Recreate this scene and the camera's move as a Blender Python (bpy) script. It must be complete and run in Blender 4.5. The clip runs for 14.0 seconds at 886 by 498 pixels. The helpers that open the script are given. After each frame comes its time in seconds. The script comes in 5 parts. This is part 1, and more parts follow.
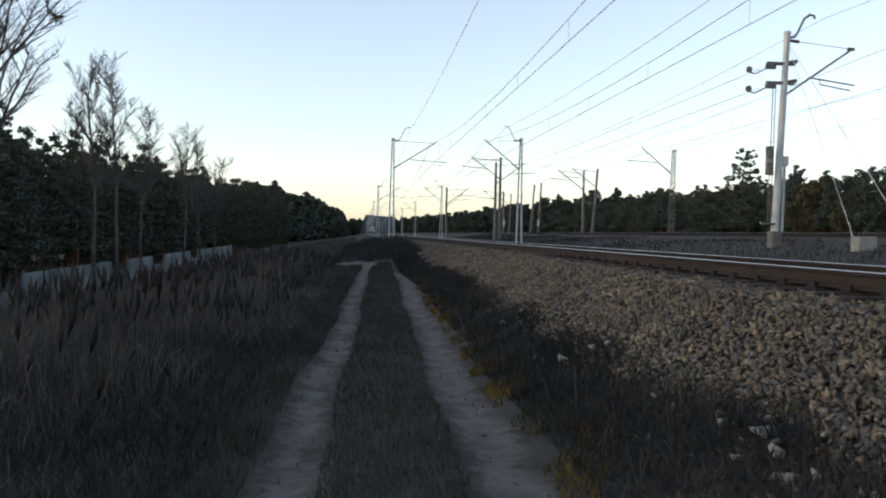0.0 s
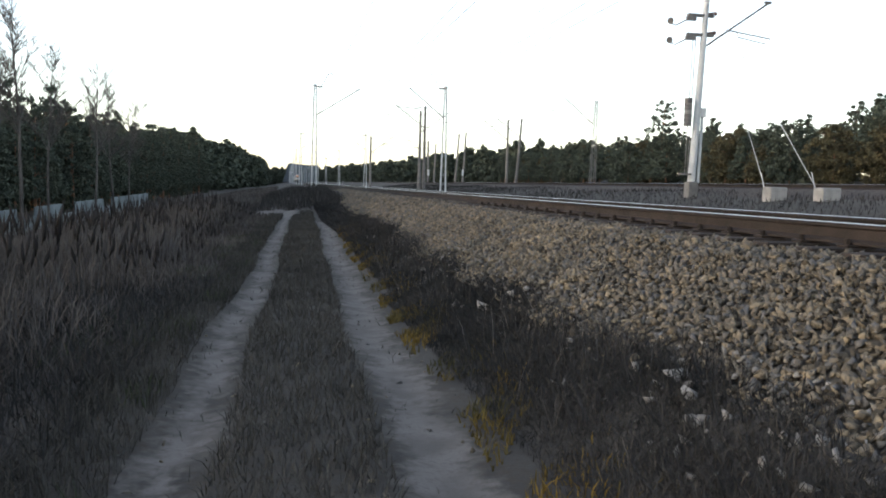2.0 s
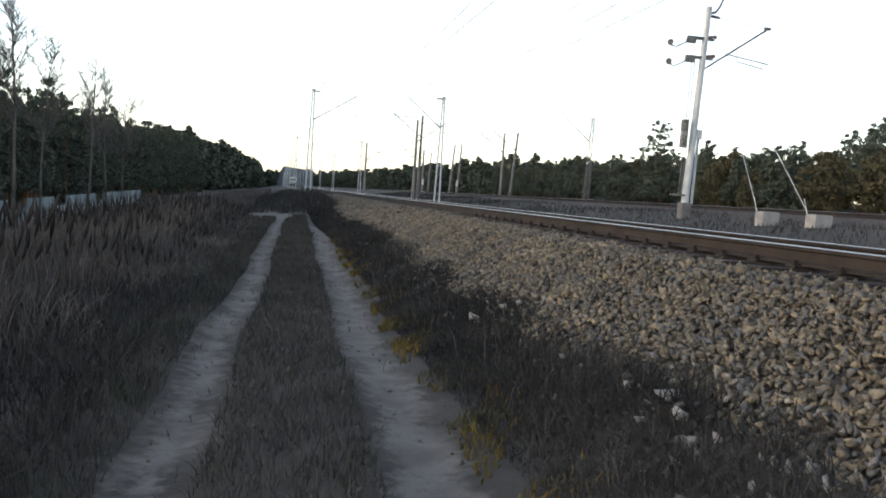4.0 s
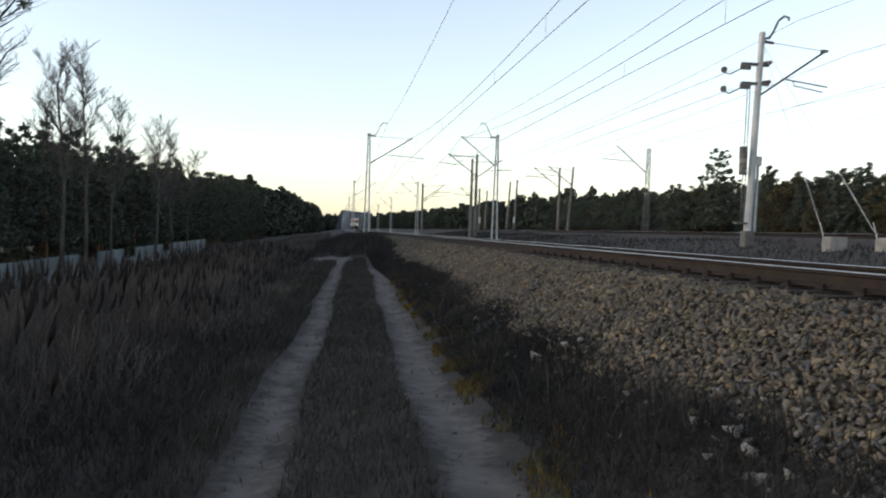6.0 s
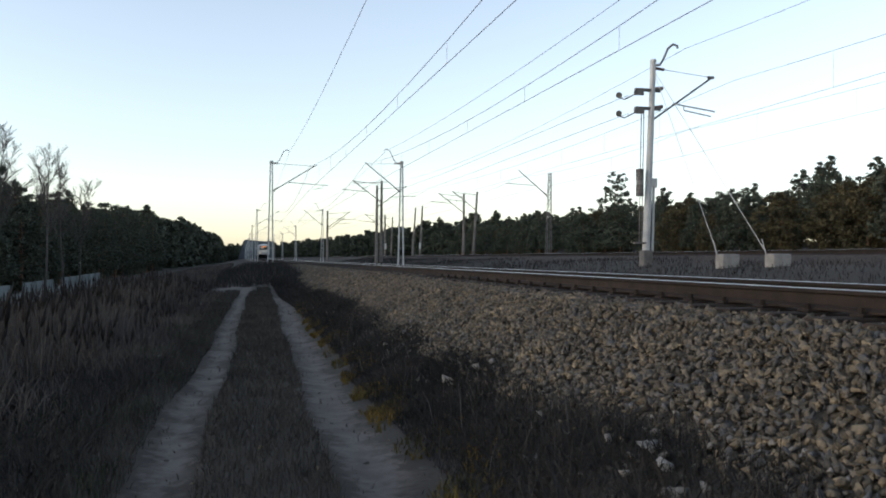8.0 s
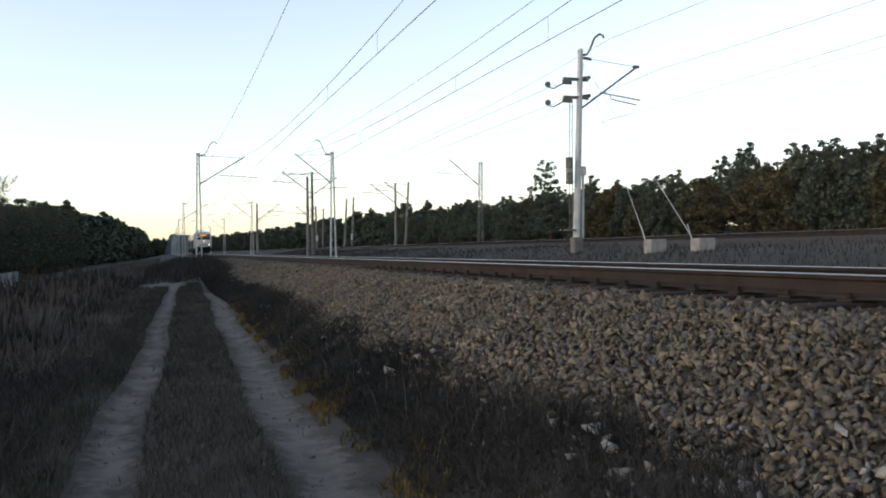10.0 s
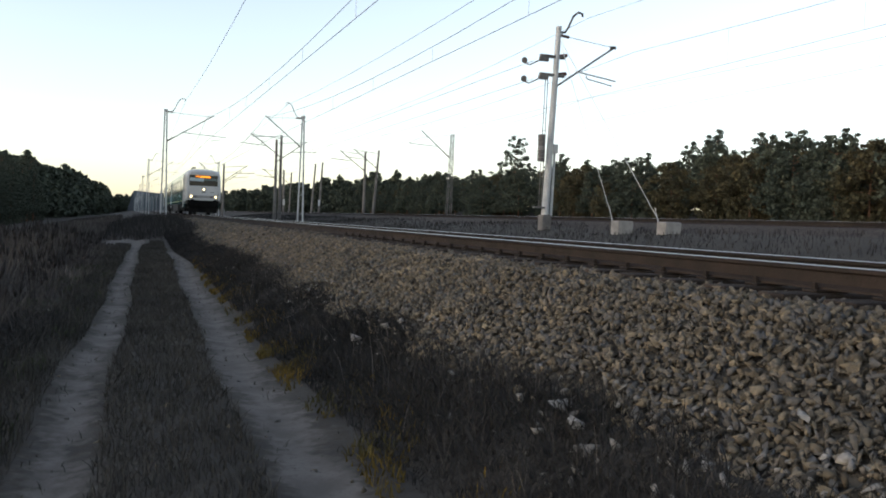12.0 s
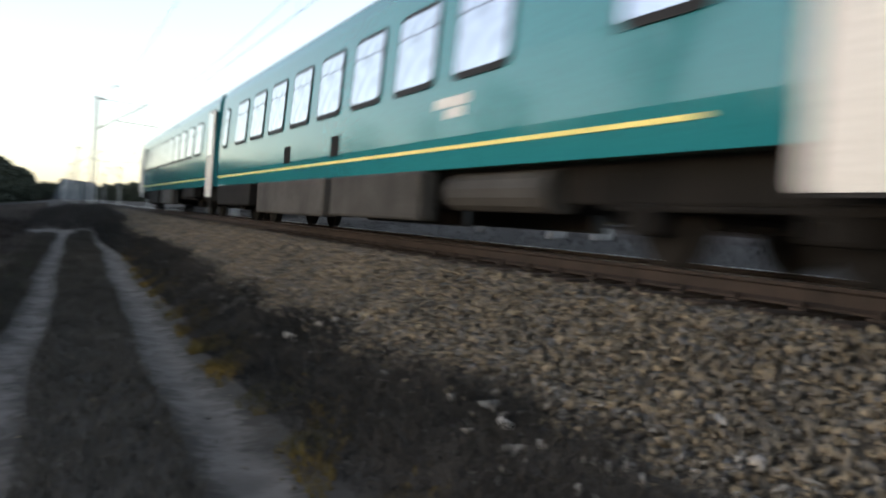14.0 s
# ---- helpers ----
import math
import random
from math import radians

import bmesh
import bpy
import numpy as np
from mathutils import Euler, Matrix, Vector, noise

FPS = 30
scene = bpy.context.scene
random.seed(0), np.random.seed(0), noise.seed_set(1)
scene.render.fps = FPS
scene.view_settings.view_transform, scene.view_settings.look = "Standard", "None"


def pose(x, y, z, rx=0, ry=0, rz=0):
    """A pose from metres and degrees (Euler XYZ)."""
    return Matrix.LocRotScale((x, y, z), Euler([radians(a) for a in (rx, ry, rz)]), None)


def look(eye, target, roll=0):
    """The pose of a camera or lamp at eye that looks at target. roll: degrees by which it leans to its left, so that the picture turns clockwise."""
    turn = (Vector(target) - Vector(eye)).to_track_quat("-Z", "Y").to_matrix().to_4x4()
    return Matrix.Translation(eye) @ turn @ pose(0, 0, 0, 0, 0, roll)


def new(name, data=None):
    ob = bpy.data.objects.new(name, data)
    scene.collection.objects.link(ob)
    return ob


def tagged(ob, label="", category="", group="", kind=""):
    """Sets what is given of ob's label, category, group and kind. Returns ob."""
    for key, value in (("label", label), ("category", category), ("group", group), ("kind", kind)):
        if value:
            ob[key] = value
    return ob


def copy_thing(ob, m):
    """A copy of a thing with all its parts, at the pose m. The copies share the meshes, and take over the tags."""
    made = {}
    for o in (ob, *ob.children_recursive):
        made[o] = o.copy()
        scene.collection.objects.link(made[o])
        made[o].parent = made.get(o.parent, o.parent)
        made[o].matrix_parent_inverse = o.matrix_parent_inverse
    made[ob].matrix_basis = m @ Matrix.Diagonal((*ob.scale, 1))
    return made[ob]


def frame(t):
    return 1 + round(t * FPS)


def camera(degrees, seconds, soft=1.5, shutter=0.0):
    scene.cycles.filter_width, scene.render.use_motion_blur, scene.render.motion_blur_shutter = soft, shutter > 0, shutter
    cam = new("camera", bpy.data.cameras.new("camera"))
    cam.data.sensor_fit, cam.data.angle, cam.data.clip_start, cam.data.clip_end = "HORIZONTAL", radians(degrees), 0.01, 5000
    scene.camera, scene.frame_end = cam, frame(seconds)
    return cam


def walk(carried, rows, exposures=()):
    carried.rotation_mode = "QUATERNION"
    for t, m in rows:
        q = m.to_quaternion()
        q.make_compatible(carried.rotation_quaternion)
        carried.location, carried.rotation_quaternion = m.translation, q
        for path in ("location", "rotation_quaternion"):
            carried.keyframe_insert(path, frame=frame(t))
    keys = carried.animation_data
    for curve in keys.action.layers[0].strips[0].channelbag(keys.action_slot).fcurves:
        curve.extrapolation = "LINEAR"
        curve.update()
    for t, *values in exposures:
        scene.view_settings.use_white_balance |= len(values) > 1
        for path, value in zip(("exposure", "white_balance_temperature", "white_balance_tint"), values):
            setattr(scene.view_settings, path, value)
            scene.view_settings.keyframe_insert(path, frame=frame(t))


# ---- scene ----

cam = camera(56.8, 14.0, soft=1.85, shutter=0.5)
PATH = [
    (0.0, pose(-0.031, -0.267, 1.554, 88.97, -1.26, -5.54)),
    (0.5, pose(-0.011, -0.212, 1.540, 88.53, -0.33, -7.40)),
    (1.0, pose(0.022, -0.128, 1.505, 86.38, -3.12, -9.70)),
    (1.5, pose(0.051, -0.085, 1.496, 85.53, -2.16, -10.53)),
    (2.0, pose(0.068, -0.071, 1.498, 85.60, -1.63, -10.78)),
    (2.2, pose(0.006, -0.127, 1.484, 86.09, -2.30, -11.01)),
    (4.3, pose(0.042, -0.026, 1.501, 86.34, -4.18, -11.24)),
    (4.5, pose(0.061, 0.001, 1.495, 87.05, -2.85, -11.42)),
    (5.0, pose(0.001, -0.133, 1.540, 86.31, -1.87, -6.36)),
    (5.5, pose(0.005, -0.192, 1.534, 86.89, -2.40, -4.95)),
    (6.0, pose(0.015, -0.144, 1.533, 88.77, -1.90, -7.23)),
    (6.5, pose(-0.001, -0.116, 1.526, 89.77, -1.59, -9.35)),
    (7.0, pose(0.031, -0.001, 1.504, 90.75, -1.07, -13.25)),
    (7.2, pose(0.023, -0.002, 1.499, 91.29, -1.10, -14.40)),
    (9.3, pose(0.045, 0.052, 1.494, 89.66, 0.77, -12.45)),
    (9.5, pose(0.031, 0.058, 1.490, 90.14, 1.24, -14.50)),
    (10.0, pose(-0.050, 0.007, 1.506, 90.04, 0.71, -18.52)),
    (10.5, pose(-0.078, 0.022, 1.502, 89.81, 0.45, -19.11)),
    (11.0, pose(-0.095, 0.024, 1.502, 89.21, -0.62, -19.41)),
    (11.5, pose(-0.092, 0.039, 1.499, 88.36, -1.39, -20.23)),
    (12.0, pose(-0.103, 0.046, 1.500, 88.09, -2.23, -20.84)),
    (12.5, pose(-0.108, 0.060, 1.491, 87.85, -2.17, -20.22)),
    (13.0, pose(-0.113, 0.046, 1.505, 88.10, -1.76, -20.74)),
    (13.5, pose(-0.123, 0.007, 1.506, 88.70, -3.00, -22.01)),
    (13.7, pose(-0.130, -0.010, 1.510, 88.78, -3.50, -22.62)),
    (13.9, pose(-0.130, -0.010, 1.510, 88.36, -3.80, -23.30)),
    (14.0, pose(-0.130, -0.010, 1.512, 88.32, -4.05, -25.25)),
]
STOPS = ((0.0, 0.12), (0.5, 0.3), (1.0, 0.55), (1.5, 0.95), (2.2, 1.0), (4.3, 0.88), (5.0, 0.35), (5.5, 0.38), (6.0, 0.2), (6.5, 0.12), (7.2, 0.14), (9.5, 0.15),
         (10.0, 0.3), (10.5, 0.25), (11.0, 0.28), (12.0, 0.28), (13.0, 0.28), (13.5, 0.3), (14.0, 0.52))
EXPOSURES = [(t, e + 0.9, 6350 if e < 0.2 else 6550, 14) for t, e in STOPS]
walk(cam, PATH, EXPOSURES)

# ---------- light: clear sky near sunset, low sun behind the wood below the bank ----------
world = bpy.data.worlds.new("dusk_sky")
scene.world = world
world.use_nodes = True
wn = world.node_tree
sky = wn.nodes.new("ShaderNodeTexSky")
sky.sky_type = "NISHITA"
sky.sun_disc = False
sky.sun_elevation = radians(9.5)
sky.sun_rotation = radians(265.0)
sky.air_density = 1.0
sky.dust_density = 0.8
sky.ozone_density = 1.5
bg = wn.nodes["Background"]
bg.inputs["Strength"].default_value = 0.175
pale = wn.nodes.new("ShaderNodeHueSaturation")
pale.inputs["Saturation"].default_value = 0.66
wn.links.new(sky.outputs["Color"], pale.inputs["Color"])
wn.links.new(pale.outputs["Color"], bg.inputs["Color"])
sun_data = bpy.data.lights.new("sun", "SUN")
sun_data.energy, sun_data.angle, sun_data.color = 0.07, radians(10), (1.0, 0.86, 0.70)
sun = new("sun", sun_data)
sun.matrix_basis = look((-98.3, -8.6, 16.4), (0, 0, 0))

# ---------- materials ----------
def mat(name, c1, c2, scale=3.0, rough=0.8, bump=0.0, fine=0.0, metal=0.0, rand=0.0, spec=0.5, emit=None, stretch=(1, 1, 1), c3=None, island=False):
    m = bpy.data.materials.new(name)
    m.use_nodes = True
    n, l = m.node_tree.nodes, m.node_tree.links
    b = n["Principled BSDF"]
    b.inputs["Roughness"].default_value, b.inputs["Metallic"].default_value = rough, metal
    b.inputs["Specular IOR Level"].default_value = spec
    tc = n.new("ShaderNodeTexCoord")
    mp = n.new("ShaderNodeMapping")
    mp.inputs["Scale"].default_value = stretch
    l.new(tc.outputs["Object"], mp.inputs["Vector"])
    big = n.new("ShaderNodeTexNoise")
    big.inputs["Scale"].default_value, big.inputs["Detail"].default_value = scale, 6
    l.new(mp.outputs["Vector"], big.inputs["Vector"])
    small = n.new("ShaderNodeTexNoise")
    small.inputs["Scale"].default_value, small.inputs["Detail"].default_value = (fine or scale * 12), 4
    l.new(mp.outputs["Vector"], small.inputs["Vector"])
    ramp = n.new("ShaderNodeMapRange")
    ramp.inputs["From Min"].default_value, ramp.inputs["From Max"].default_value = 0.33, 0.67
    l.new(big.outputs["Fac"], ramp.inputs["Value"])
    mix = n.new("ShaderNodeMix")
    mix.data_type = "RGBA"
    mix.inputs["A"].default_value, mix.inputs["B"].default_value = (*c1, 1), (*c2, 1)
    l.new(ramp.outputs["Result"], mix.inputs["Factor"])
    out = mix.outputs["Result"]
    grain = n.new("ShaderNodeMapRange")
    grain.inputs["From Min"].default_value, grain.inputs["From Max"].default_value = 0.3, 0.7
    grain.inputs["To Min"].default_value, grain.inputs["To Max"].default_value = 0.82, 1.18
    l.new(small.outputs["Fac"], grain.inputs["Value"])
    mul = n.new("ShaderNodeMix")
    mul.data_type, mul.blend_type = "RGBA", "MULTIPLY"
    mul.inputs["Factor"].default_value = 1.0
    l.new(out, mul.inputs["A"])
    l.new(grain.outputs["Result"], mul.inputs["B"])
    out = mul.outputs["Result"]
    if rand:
        if island:
            rv = n.new("ShaderNodeNewGeometry").outputs["Random Per Island"]
        else:
            rv = n.new("ShaderNodeObjectInfo").outputs["Random"]
        rr = n.new("ShaderNodeMapRange")
        rr.inputs["To Min"].default_value, rr.inputs["To Max"].default_value = 1 - rand, 1 + rand
        l.new(rv, rr.inputs["Value"])
        m2 = n.new("ShaderNodeMix")
        m2.data_type, m2.blend_type = "RGBA", "MULTIPLY"
        m2.inputs["Factor"].default_value = 1.0
        l.new(out, m2.inputs["A"])
        l.new(rr.outputs["Result"], m2.inputs["B"])
        out = m2.outputs["Result"]
        if c3:
            pick = n.new("ShaderNodeMath")
            pick.operation = "FRACT"
            pm = n.new("ShaderNodeMath")
            pm.operation = "MULTIPLY"
            pm.inputs[1].default_value = 7.31
            l.new(rv, pm.inputs[0])
            l.new(pm.outputs[0], pick.inputs[0])
            pw = n.new("ShaderNodeMath")
            pw.operation = "POWER"
            pw.inputs[1].default_value = 2.5
            l.new(pick.outputs[0], pw.inputs[0])
            m3 = n.new("ShaderNodeMix")
            m3.data_type = "RGBA"
            m3.inputs["B"].default_value = (*c3, 1)
            l.new(pw.outputs[0], m3.inputs["Factor"])
            l.new(out, m3.inputs["A"])
            out = m3.outputs["Result"]
    l.new(out, b.inputs["Base Color"])
    if bump:
        bp = n.new("ShaderNodeBump")
        bp.inputs["Strength"].default_value, bp.inputs["Distance"].default_value = bump, 0.02
        l.new(small.outputs["Fac"], bp.inputs["Height"])
        l.new(bp.outputs["Normal"], b.inputs["Normal"])
    if emit:
        b.inputs["Emission Color"].default_value, b.inputs["Emission Strength"].default_value = (*emit[:3], 1), emit[3]
    return m


M_STONE = mat("ballast_stone", (0.080, 0.070, 0.054), (0.140, 0.112, 0.074), 2.0, 0.9, 0.6, 40, rand=0.6, c3=(0.080, 0.081, 0.082), island=True, spec=0.2)
M_STONE1 = mat("ballast_stone_single", (0.080, 0.070, 0.054), (0.140, 0.112, 0.074), 2.0, 0.9, 0.6, 40, rand=0.6, c3=(0.080, 0.081, 0.082), spec=0.2)
M_DARKBED = mat("dark_track_gravel", (0.032, 0.027, 0.024), (0.062, 0.052, 0.044), 6.0, 0.95, 0.8, 30, spec=0.2)
M_PALE = mat("pale_field_stone", (0.19, 0.185, 0.175), (0.27, 0.265, 0.25), 3.0, 0.9, 0.5, 40, rand=0.1, spec=0.2)
# darker than the stones: shade of the gaps is put into the bed colour
M_BED = mat("ballast_bed", (0.040, 0.035, 0.029), (0.095, 0.081, 0.062), 9.0, 0.95, 1.0, 30, spec=0.2)
M_RUST = mat("rusty_rail_steel", (0.0145, 0.011, 0.009), (0.028, 0.0205, 0.0165), 4.0, 0.85, 0.4, 60, spec=0.2)
M_RAILTOP = mat("polished_rail_head", (0.45, 0.44, 0.43), (0.55, 0.54, 0.52), 3.0, 0.28, 0.0, 50, metal=1.0)
M_SLEEPER = mat("stained_wooden_sleeper", (0.020, 0.015, 0.012), (0.042, 0.031, 0.024), 5.0, 0.9, 0.5, 60, rand=0.2, spec=0.2)
M_GALV = mat("weathered_galvanised_steel", (0.36, 0.37, 0.37), (0.48, 0.48, 0.46), 2.0, 0.6, 0.15, 30, metal=0.25)
M_DARKSTEEL = mat("dark_weathered_steel", (0.09, 0.085, 0.08), (0.15, 0.14, 0.13), 3.0, 0.7, 0.2, 40, metal=0.2)
M_CONCRETE = mat("weathered_concrete", (0.17, 0.165, 0.155), (0.26, 0.25, 0.235), 3.0, 0.9, 0.4, 50)
M_WOODPOLE = mat("dark_pole", (0.10, 0.09, 0.08), (0.17, 0.155, 0.14), 2.0, 0.85, 0.3, 40)
M_INSUL = mat("brown_porcelain", (0.10, 0.05, 0.035), (0.14, 0.07, 0.05), 5.0, 0.3)
M_WIRE = mat("catenary_wire", (0.16, 0.15, 0.15), (0.22, 0.21, 0.21), 2.0, 0.5, metal=0.6)
M_BARK = mat("grey_bark", (0.040, 0.036, 0.033), (0.105, 0.094, 0.084), 2.5, 0.95, 0.6, 25, stretch=(1, 1, 0.3), spec=0.2)
M_PINEBARK = mat("pine_bark", (0.10, 0.06, 0.04), (0.18, 0.10, 0.06), 3.0, 0.95, 0.6, 20, stretch=(1, 1, 0.3), spec=0.2)
# needle green lifted: veiling glare over the woods is put into its colour
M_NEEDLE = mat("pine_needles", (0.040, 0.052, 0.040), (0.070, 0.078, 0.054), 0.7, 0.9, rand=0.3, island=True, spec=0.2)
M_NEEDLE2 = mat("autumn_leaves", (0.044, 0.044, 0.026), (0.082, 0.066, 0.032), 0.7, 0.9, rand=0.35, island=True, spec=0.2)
M_DRYGRASS = mat("dry_grass", (0.040, 0.036, 0.033), (0.086, 0.076, 0.068), 0.35, 0.95, rand=0.4, island=True, spec=0.15)
M_REEDHEAD = mat("dark_reed_heads", (0.016, 0.014, 0.013), (0.036, 0.031, 0.028), 0.5, 0.95, rand=0.4, island=True, spec=0.15)
M_SHORT = mat("short_withered_grass", (0.032, 0.031, 0.027), (0.057, 0.0535, 0.046), 0.8, 0.95, rand=0.4, island=True, spec=0.15)
M_LEFTMOSS = mat("dull_green_grass", (0.026, 0.036, 0.020), (0.045, 0.055, 0.026), 1.2, 0.95, rand=0.35, island=True, spec=0.15)
M_MOSS = mat("ochre_moss", (0.045, 0.042, 0.017), (0.135, 0.086, 0.018), 1.2, 0.95, rand=0.35, island=True, spec=0.15)
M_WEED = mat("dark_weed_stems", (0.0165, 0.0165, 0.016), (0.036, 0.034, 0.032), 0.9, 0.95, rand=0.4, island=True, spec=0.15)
M_FENCE = mat("stained_concrete_panel", (0.06, 0.075, 0.075), (0.13, 0.15, 0.15), 0.8, 0.9, 0.3, 20, rand=0.25)
M_FENCEW = mat("whitewashed_panel", (0.04, 0.05, 0.055), (0.20, 0.22, 0.23), 2.2, 0.85, 0.2, 20, rand=0.45)
M_PAINTT = mat("teal_wall_paint", (0.04, 0.17, 0.15), (0.10, 0.26, 0.24), 3.0, 0.8)
M_TEAL = mat("teal_train_paint", (0.012, 0.128, 0.147), (0.015, 0.150, 0.170), 0.5, 0.09, 0.02, 30, spec=0.85)
M_WHITE = mat("off_white_train_paint", (0.44, 0.435, 0.415), (0.51, 0.505, 0.485), 0.7, 0.35, 0.02, 30)
M_ROOF = mat("pale_grey_roof", (0.42, 0.44, 0.44), (0.52, 0.53, 0.53), 0.8, 0.5, 0.1, 30)
M_BLACK = mat("black_underframe", (0.005, 0.005, 0.005), (0.012, 0.011, 0.010), 2.0, 0.9, 0.3, 30, spec=0.12)
M_RUBBER = mat("black_rubber", (0.012, 0.012, 0.013), (0.02, 0.02, 0.021), 4.0, 0.6, spec=0.12)
M_GREYBOX = mat("dusty_grey_equipment", (0.022, 0.0215, 0.020), (0.050, 0.048, 0.045), 1.5, 0.8, 0.2, 30, spec=0.2)
M_GLASS = mat("dark_window_glass", (0.008, 0.010, 0.012), (0.014, 0.017, 0.02), 0.4, 0.06, spec=0.35)
M_SIDEGLASS = mat("reflective_window_glass", (0.62, 0.64, 0.70), (0.70, 0.72, 0.78), 0.4, 0.05, spec=1.0, metal=0.9)
M_BLIND = mat("pale_sun_blind", (0.36, 0.44, 0.46), (0.42, 0.50, 0.52), 1.0, 0.5)
M_YELLOW = mat("yellow_stripe", (0.55, 0.50, 0.14), (0.65, 0.58, 0.18), 2.0, 0.45)
M_HEAD = mat("lit_headlamp", (0.9, 0.85, 0.7), (0.9, 0.86, 0.72), 1.0, 0.3, emit=(1.0, 0.76, 0.38, 1.35))
M_DISPLAY = mat("lit_orange_display", (0.5, 0.2, 0.02), (0.5, 0.2, 0.02), 1.0, 0.4, emit=(1.0, 0.27, 0.012, 0.85))
M_DARKLAMP = mat("unlit_lamp_lens", (0.07, 0.055, 0.05), (0.10, 0.08, 0.075), 1.0, 0.3)

# ---------- mesh helpers ----------
def part(name, bm, material, parent=None, label="", smooth=False):
    me = bpy.data.meshes.new(name)
    if smooth:
        for f in bm.faces:
            f.smooth = True
    bm.to_mesh(me)
    bm.free()
    for m in (material if isinstance(material, (list, tuple)) else [material]):
        me.materials.append(m)
    ob = new(name, me)
    if parent is not None:
        ob.parent = parent
    if label:
        ob["label"] = label
    return ob


def arrays(name, verts, faces, material, parent=None, smooth=False):
    me = bpy.data.meshes.new(name)
    verts, faces = np.asarray(verts, dtype=np.float32), np.asarray(faces, dtype=np.int32)
    k = faces.shape[1]
    me.vertices.add(len(verts))
    me.vertices.foreach_set("co", verts.ravel())
    me.loops.add(faces.size)
    me.loops.foreach_set("vertex_index", faces.ravel())
    me.polygons.add(len(faces))
    me.polygons.foreach_set("loop_start", np.arange(0, faces.size, k, dtype=np.int32))
    me.polygons.foreach_set("loop_total", np.full(len(faces), k, dtype=np.int32))
    if smooth:
        me.polygons.foreach_set("use_smooth", np.ones(len(faces), dtype=bool))
    me.update(calc_edges=True)
    me.validate()
    for m in (material if isinstance(material, (list, tuple)) else [material]):
        me.materials.append(m)
    ob = new(name, me)
    if parent is not None:
        ob.parent = parent
    return ob


def tube(bm, p, q, r1, r2=None, n=8):
    p, q = Vector(p), Vector(q)
    r2 = r1 if r2 is None else r2
    d = (q - p).normalized()
    a = d.orthogonal().normalized()
    b = d.cross(a)
    rings = []
    for c, r in ((p, r1), (q, r2)):
        rings.append([bm.verts.new(c + (a * math.cos(2 * math.pi * i / n) + b * math.sin(2 * math.pi * i / n)) * r) for i in range(n)])
    for i in range(n):
        bm.faces.new((rings[0][i], rings[0][(i + 1) % n], rings[1][(i + 1) % n], rings[1][i]))
    bm.faces.new(rings[0][::-1])
    bm.faces.new(rings[1])


def pipe(bm, pts, r, n=6):
    pts = [Vector(p) for p in pts]
    rings = []
    for i, p in enumerate(pts):
        d = (pts[min(i + 1, len(pts) - 1)] - pts[max(i - 1, 0)]).normalized()
        ref = Vector((0, 0, 1)) if abs(d.z) < 0.9 else Vector((0, 1, 0))
        if abs(d.y) < 0.5 and abs(d.z) >= 0.0 and abs(d.x) > 0.0:
            ref = Vector((0, 1, 0))
        a = d.cross(ref).normalized()
        b = d.cross(a)
        rings.append([bm.verts.new(p + (a * math.cos(2 * math.pi * k / n) + b * math.sin(2 * math.pi * k / n)) * r) for k in range(n)])
    for q, s in zip(rings, rings[1:]):
        for k in range(n):
            bm.faces.new((q[k], q[(k + 1) % n], s[(k + 1) % n], s[k]))
    bm.faces.new(rings[0][::-1])
    bm.faces.new(rings[-1])


def box(bm, lo, hi, bev=0.0):
    c = [(a + b) / 2 for a, b in zip(lo, hi)]
    s = [b - a for a, b in zip(lo, hi)]
    ret = bmesh.ops.create_cube(bm, size=1.0, matrix=Matrix.Translation(c) @ Matrix.Diagonal((*s, 1)))
    if bev:
        edges = list({e for v in ret["verts"] for e in v.link_edges})
        bmesh.ops.bevel(bm, geom=edges, offset=bev, segments=2, affect="EDGES", profile=0.5)


def disc(bm, c, axis, r, h, n=16):
    c, axis = Vector(c), Vector(axis).normalized()
    tube(bm, c, c + axis * h, r, n=n)


# ---------- the ground ----------
PX = [-3000, -200, -60, -25, -14, -9.5, -6, -3, -1.2, 1.45, 2.0, 2.65, 3.75, 4.2, 6.8, 7.5, 10.4, 11.0, 12.6, 14, 18, 30, 42, 60, 80, 200, 3000]
PZ = [0, -2, -2.2, -2.2, -2.3, -1.3, -0.45, -0.05, 0, 0.02, 0.2, 0.47, 1.01, 1.04, 1.04, 0.86, 0.86, 0.8, 0.55, 0.9, 1.5, 1.9, 2.2, 3.6, 4.6, 7, 7]
RAIL_Z = 1.29
TRACKS = (5.38, 9.30)


def rut_shift(y):
    return 0.0192 * (np.minimum(y, 42) - 6) + 0.03 * np.sin(0.55 * y + 0.6) + 0.02 * np.sin(1.35 * y)


def profile(x, y):
    x, y = np.asarray(x, dtype=float), np.asarray(y, dtype=float)
    return np.interp(x, PX, PZ)


